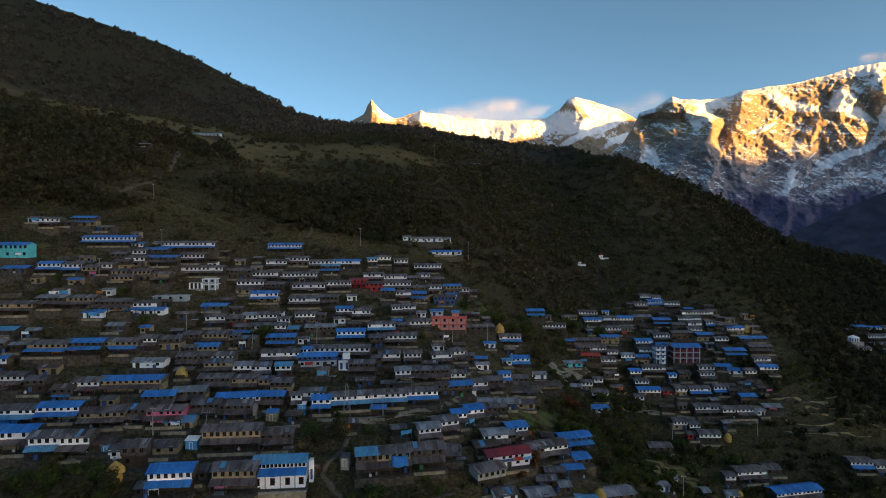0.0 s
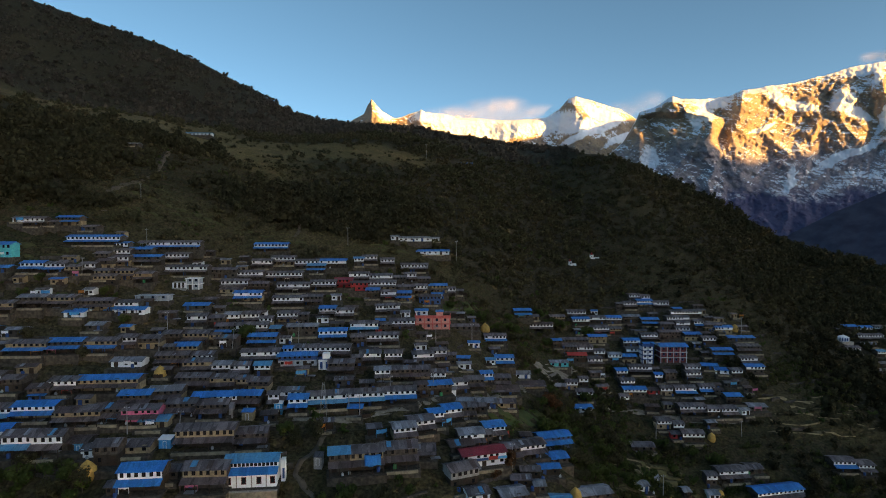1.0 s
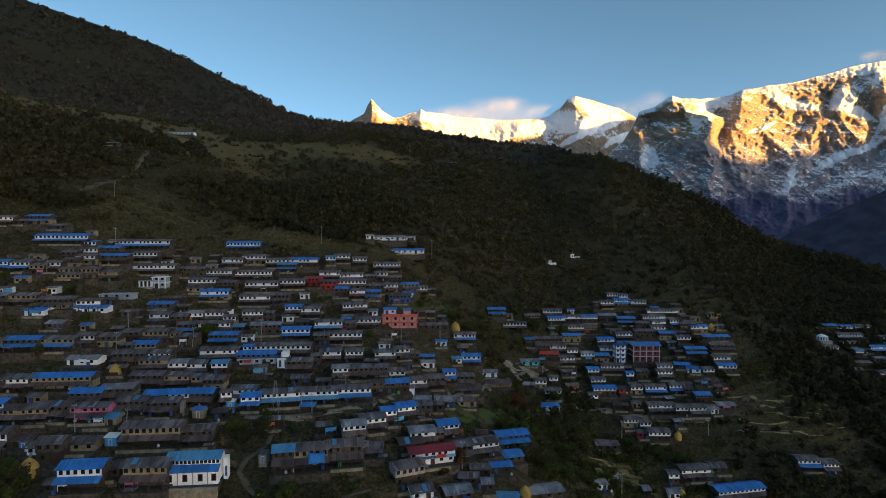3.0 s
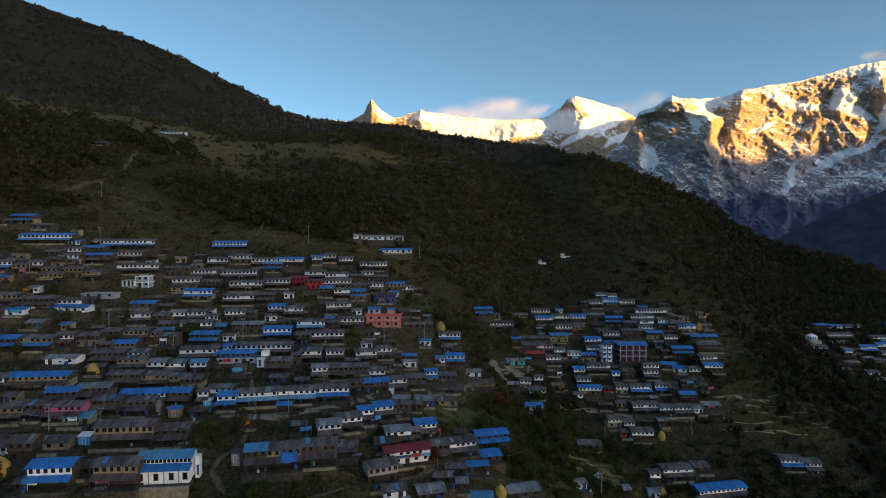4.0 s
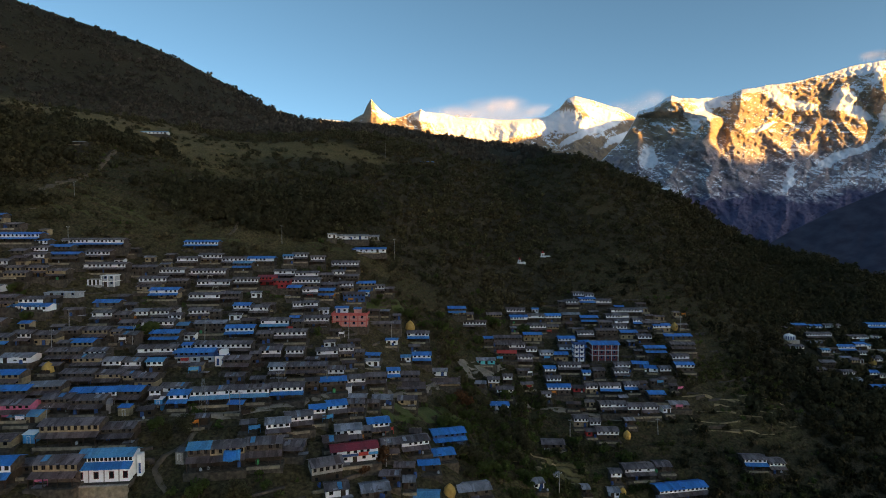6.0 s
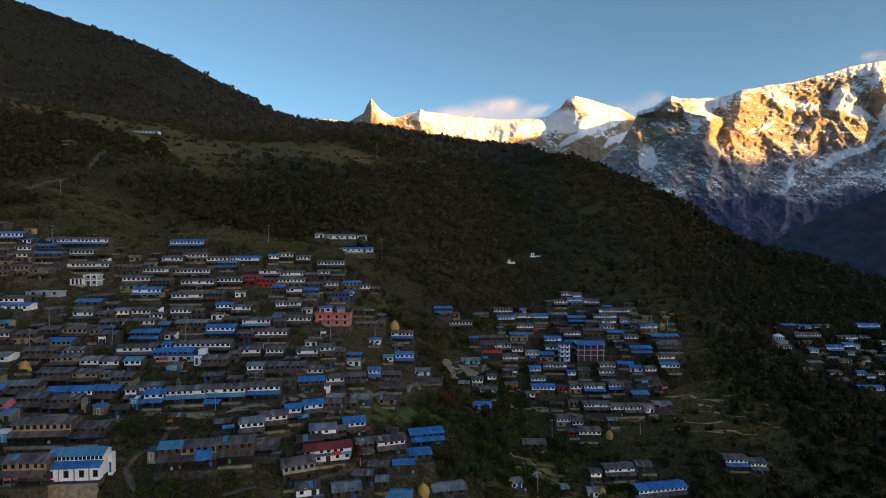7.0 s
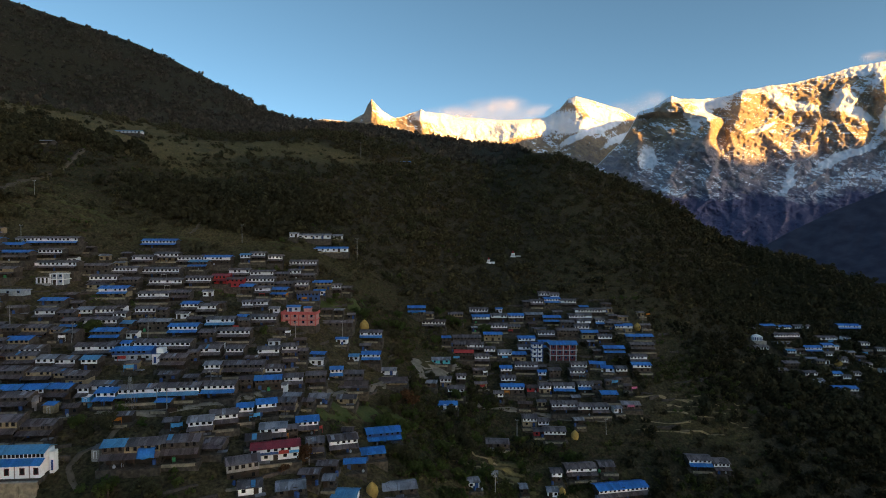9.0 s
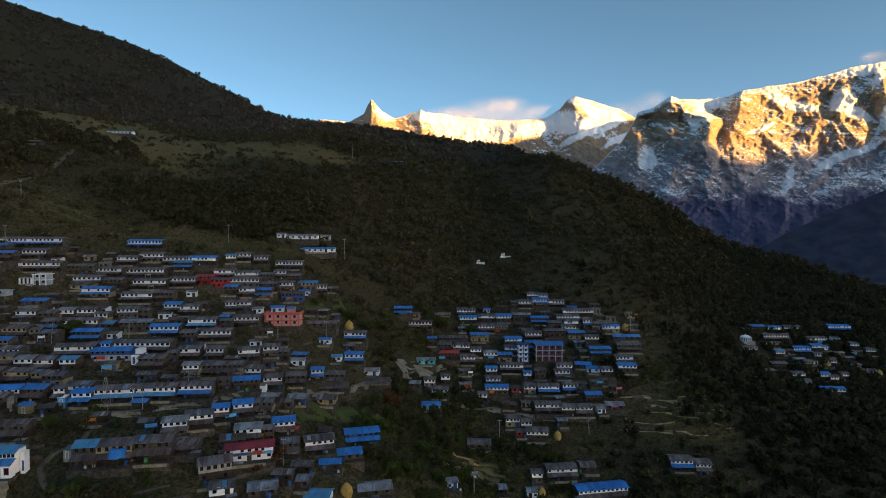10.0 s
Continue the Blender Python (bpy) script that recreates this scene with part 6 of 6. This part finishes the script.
wood("garden_bushes", "green bushes and weeds between the houses", 4200, (-150, 290, 100, 320), lambda x, y: np.clip(0.25 * smooth(0.4, 0.6, fbm(x / 20, y / 20, 2, 71)) + 0.9 * patch(x, y, 54, 178, 22, 42, -10) + 0.8 * patch(x, y, 28, 166, 11, 5) + 0.7 * patch(x, y, -30, 128, 14, 9) + 0.8 * patch(x, y, 8, 112, 26, 9) + 0.8 * patch(x, y, -80, 107, 30, 8) + 0.9 * patch(x, y, 12, 228, 22, 9) + 0.7 * patch(x, y, -34, 208, 7, 4), 0, 0.9), 0.5, 1.6, BRIGHT, FULL, 14)
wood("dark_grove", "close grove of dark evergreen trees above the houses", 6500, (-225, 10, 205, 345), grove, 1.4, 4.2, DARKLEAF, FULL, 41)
wood("lower_bushes", "low dark bushes on the slope below the houses", 2600, (60, 150, 125, 190), lambda x, y: 0.7 * smooth(0.42, 0.56, fbm(x / 12, y / 12, 2, 95)), 0.5, 1.6, RAVINELEAF, FULL, 51)
wood("ravine_trees", "dense dark green trees filling the ravine", 4000, (20, 200, 120, 280), ravine, 0.6, 1.9, RAVINELEAF, FULL, 31)
wood("ridge_trees", "taller dark trees along the crest of the spur", 5000, (60, 420, 330, 480), lambda x, y: 0.12 * (np.abs(crest(x, y) + 6) < 10) * (x > 95), 2.2, 4.6, DARKLEAF, FULL, 61)
wood("weeds", "dry weeds and low herbs on the terraces", 19000, (-190, 300, 98, 330), lambda x, y: 0.8 + 0 * x, 0.25, 0.9, DRY, TINY, 16)

wood("garden_grass", "bright green garden grass between the houses", 5200, (-40, 60, 155, 245), lambda x, y: np.clip(patch(x, y, 27, 165, 14, 9) + patch(x, y, -29, 209, 10, 4) + 0.7 * patch(x, y, 14, 228, 16, 6) + 0.6 * patch(x, y, -62, 245, 20, 5), 0, 1), 0.35, 0.9, BRIGHT, TINY, 81)

# ---- trees that stand by themselves ----
def tree_kinds():
    kinds = []
    for k, (mat, word) in enumerate(((BRIGHT, "green leafy tree with a rounded uneven crown"), (LEAF, "dark evergreen tree with a broken crown"), (AUTUMN, "rusty brown autumn tree with thin dry leaves"))):
        for v in range(2):
            base = new("tree")
            tagged(base, word, "tree", "trees among the houses")
            r = random.Random(k * 10 + v)
            verts, faces = [], []
            limbs = [((0, 0, -0.6), (0.1, 0.05, 2.2), 0.17, 0.11)] + [((0.1, 0.05, 1.3 + 0.2 * i), (r.uniform(-1.2, 1.2), r.uniform(-1.2, 1.2), 2.9 + r.uniform(0, 0.8)), 0.08, 0.03) for i in range(5)]
            for a, b, ra, rb in limbs:
                a, b = Vector(a), Vector(b)
                q = (b - a).to_track_quat("Z", "Y")
                n = len(verts)
                for c, rad in ((a, ra), (b, rb)):
                    for s in range(6):
                        verts.append(tuple(c + q @ Vector((rad * math.cos(s * 1.0472), rad * math.sin(s * 1.0472), 0))))
                faces += [(n + s, n + (s + 1) % 6, n + 6 + (s + 1) % 6, n + 6 + s) for s in range(6)]
            part("trunk", mesh_of("trunk", verts, faces, BARK), base)
            t = crown_template(300 + k * 7 + v, 820, 11, 0.9, 0.085) * 1.75 + np.array((0, 0, 1.1))
            crown = part("crown", mesh_of("crown", t.tolist(), [tuple(range(i, i + 4)) for i in range(0, len(t), 4)], mat), base)
            tagged(crown, kind="stuff")
            kinds.append(base)
    return kinds


KINDS = tree_kinds()
pick = random.Random(11)
first = set()
for cx, cy, rx, ry, count, choice in ((54, 178, 20, 36, 62, (0, 1, 2, 3)), (12, 228, 24, 9, 14, (0, 1, 2)), (-82, 106, 26, 7, 30, (0, 1, 2)), (6, 111, 22, 6, 9, (0, 1, 2)), (-32, 129, 9, 7, 4, (0, 2)),
                                      (39, 189, 6, 4, 3, (4, 5)), (22, 128, 7, 4, 4, (4, 5)), (150, 200, 30, 30, 10, (2, 3)), (85, 180, 22, 12, 8, (1, 2)), (-50, 172, 5, 4, 2, (0, 1)), (-105, 176, 20, 12, 6, (1, 2)),
                                      (230, 290, 35, 25, 10, (2, 3)), (60, 245, 12, 14, 8, (1, 2)), (-95, 150, 22, 5, 4, (0, 3)), (30, 160, 10, 4, 4, (0, 1))):
    made = 0
    for attempt in range(count * 6):
        x, y = cx + rx * pick.uniform(-1, 1), cy + ry * pick.uniform(-1, 1)
        if made >= count or any(abs(x - a) < c * 0.85 + 0.6 and abs(y - b) < d * 0.85 + 0.6 for a, b, c, d in FOOTPRINTS):
            continue
        k = pick.choice(choice)
        m = pose(x, y, ground_at(x, y), 0, 0, pick.uniform(0, 360)) @ Matrix.Scale(pick.uniform(0.6, 1.35), 4)
        if k in first:
            ob = copy_thing(KINDS[k], m)
            ob.matrix_basis = m
        else:
            KINDS[k].matrix_basis = m
            first.add(k)
        made += 1
for k, base in enumerate(KINDS):
    if k not in first:
        base.matrix_basis = pose(52 + 3 * k, 195, ground_at(52 + 3 * k, 195))

# ---- things left in the yards ----
ORANGE = material("orange_cloth", (0.55, 0.2, 0.04), (0.45, 0.15, 0.03), grain=4, blotch=1.0)
GREEN = material("green_plastic", (0.05, 0.3, 0.13), (0.04, 0.24, 0.1), grain=3, blotch=0.8)
SACK = lathe("sack", [(0.22, -0.15), (0.3, 0.05), (0.31, 0.3), (0.22, 0.52), (0.08, 0.58), (0.13, 0.67)], LIMEWASHED_BLUE, 9, 0.06)
BARREL = lathe("barrel", [(0.36, -0.3), (0.4, 0.1), (0.36, 0.3), (0.4, 0.55), (0.36, 0.95), (0.2, 1.0)], BLUEWALL, 10)
TANK = lathe("tank", [(0.4, -0.2), (0.42, 0.2), (0.39, 0.4), (0.42, 0.55), (0.39, 0.8), (0.2, 0.95), (0.12, 1.0)], GREEN, 12)


def woodpile():
    """A stack of logs seen on their ends: scalloped rows that step in towards the top."""
    ends = [(-1.1, -0.2)] + [(-1.1 + 0.22 * k + 0.07 * q, 0.62 + 0.08 * (k % 3) + (0.09 if q == 1 else 0)) for k in range(10) for q in range(3)] + [(1.1, -0.2)]
    return prism("woodpile", ends, -0.42, 0.42, WOOD)


def hanging(w, h, mat):
    """A cloth over a line between two sticks, falling in folds."""
    n, verts, faces = 14, [], []
    for i in range(n + 1):
        x = -w / 2 + w * i / n
        for j in range(4):
            verts.append((x, 0.07 * math.sin(i * 1.9) * j / 3, 1.7 - 0.08 * math.sin(math.pi * i / n) - h * j / 3 * (1 + 0.08 * math.sin(i * 0.9))))
    q = len(verts)
    verts += [(x, y + 0.02, z) for x, y, z in verts]
    for i in range(n):
        for j in range(3):
            c = (i * 4 + j, i * 4 + j + 1, i * 4 + j + 5, i * 4 + j + 4)
            faces += [c, tuple(q + v for v in c[::-1])]
    for side in (-1, 1):
        k = len(verts)
        verts += box_verts(side * (w / 2 + 0.06) - 0.03, side * (w / 2 + 0.06) + 0.03, -0.03, 0.03, -0.2, 1.75)
        faces += [tuple(k + i for i in f) for f in BOX_FACES]
    return mesh_of("washing", verts, faces, mat)


LOGS = woodpile()
SHEETS = sheeted("roofing_sheet", 2.2, [(-0.7, 0.06), (0.7, 0.1)], SILVER, random.Random(5))
DULL = ((SACK, "white_sack", "full greyish white sack standing in a yard", "sack"), (BARREL, "water_barrel", "blue plastic water barrel in a yard", "barrel"),
        (LOGS, "woodpile", "dark stack of split firewood by a wall", "firewood"), (SHEETS, "roofing_sheet", "pale metal sheet lying on the terrace", "metal sheet"))
COLOURED = ((hanging(2.0, 0.8, RED), "washing", "red washing hung over a yard", "washing"), (hanging(1.7, 0.7, WHITE), "washing", "white washing hung over a yard", "washing"),
       (hanging(1.8, 0.75, ORANGE), "washing", "orange washing hung over a yard", "washing"), (hanging(2.2, 0.8, PINK), "washing", "pink washing hung over a yard", "washing"),
       (hanging(2.4, 0.9, SKYBLUE), "washing", "bright blue sheet hung over a yard", "washing"), (TANK, "water_tank", "green plastic water tank in a yard", "water tank"))
for k, ob in enumerate([o for o in scene.objects if o.name.split(".")[0] in ("house", "shed") and o.parent is None]):
    near = ob.matrix_basis.translation.y < 185
    for n in range(pick.choice((1, 1, 2) if near else (0, 1, 1))):
        me, name, label, cat = pick.choice(COLOURED if pick.random() < 0.18 else DULL)
        small = new(name, me)
        small.matrix_basis = ob.matrix_basis @ pose(pick.uniform(-3, 3), -2.7 - 0.45 * n, 0.02, 0, 0, pick.uniform(-15, 15) + (90 if me is LOGS else 0))
        tagged(small, label, cat, "things in the yards")
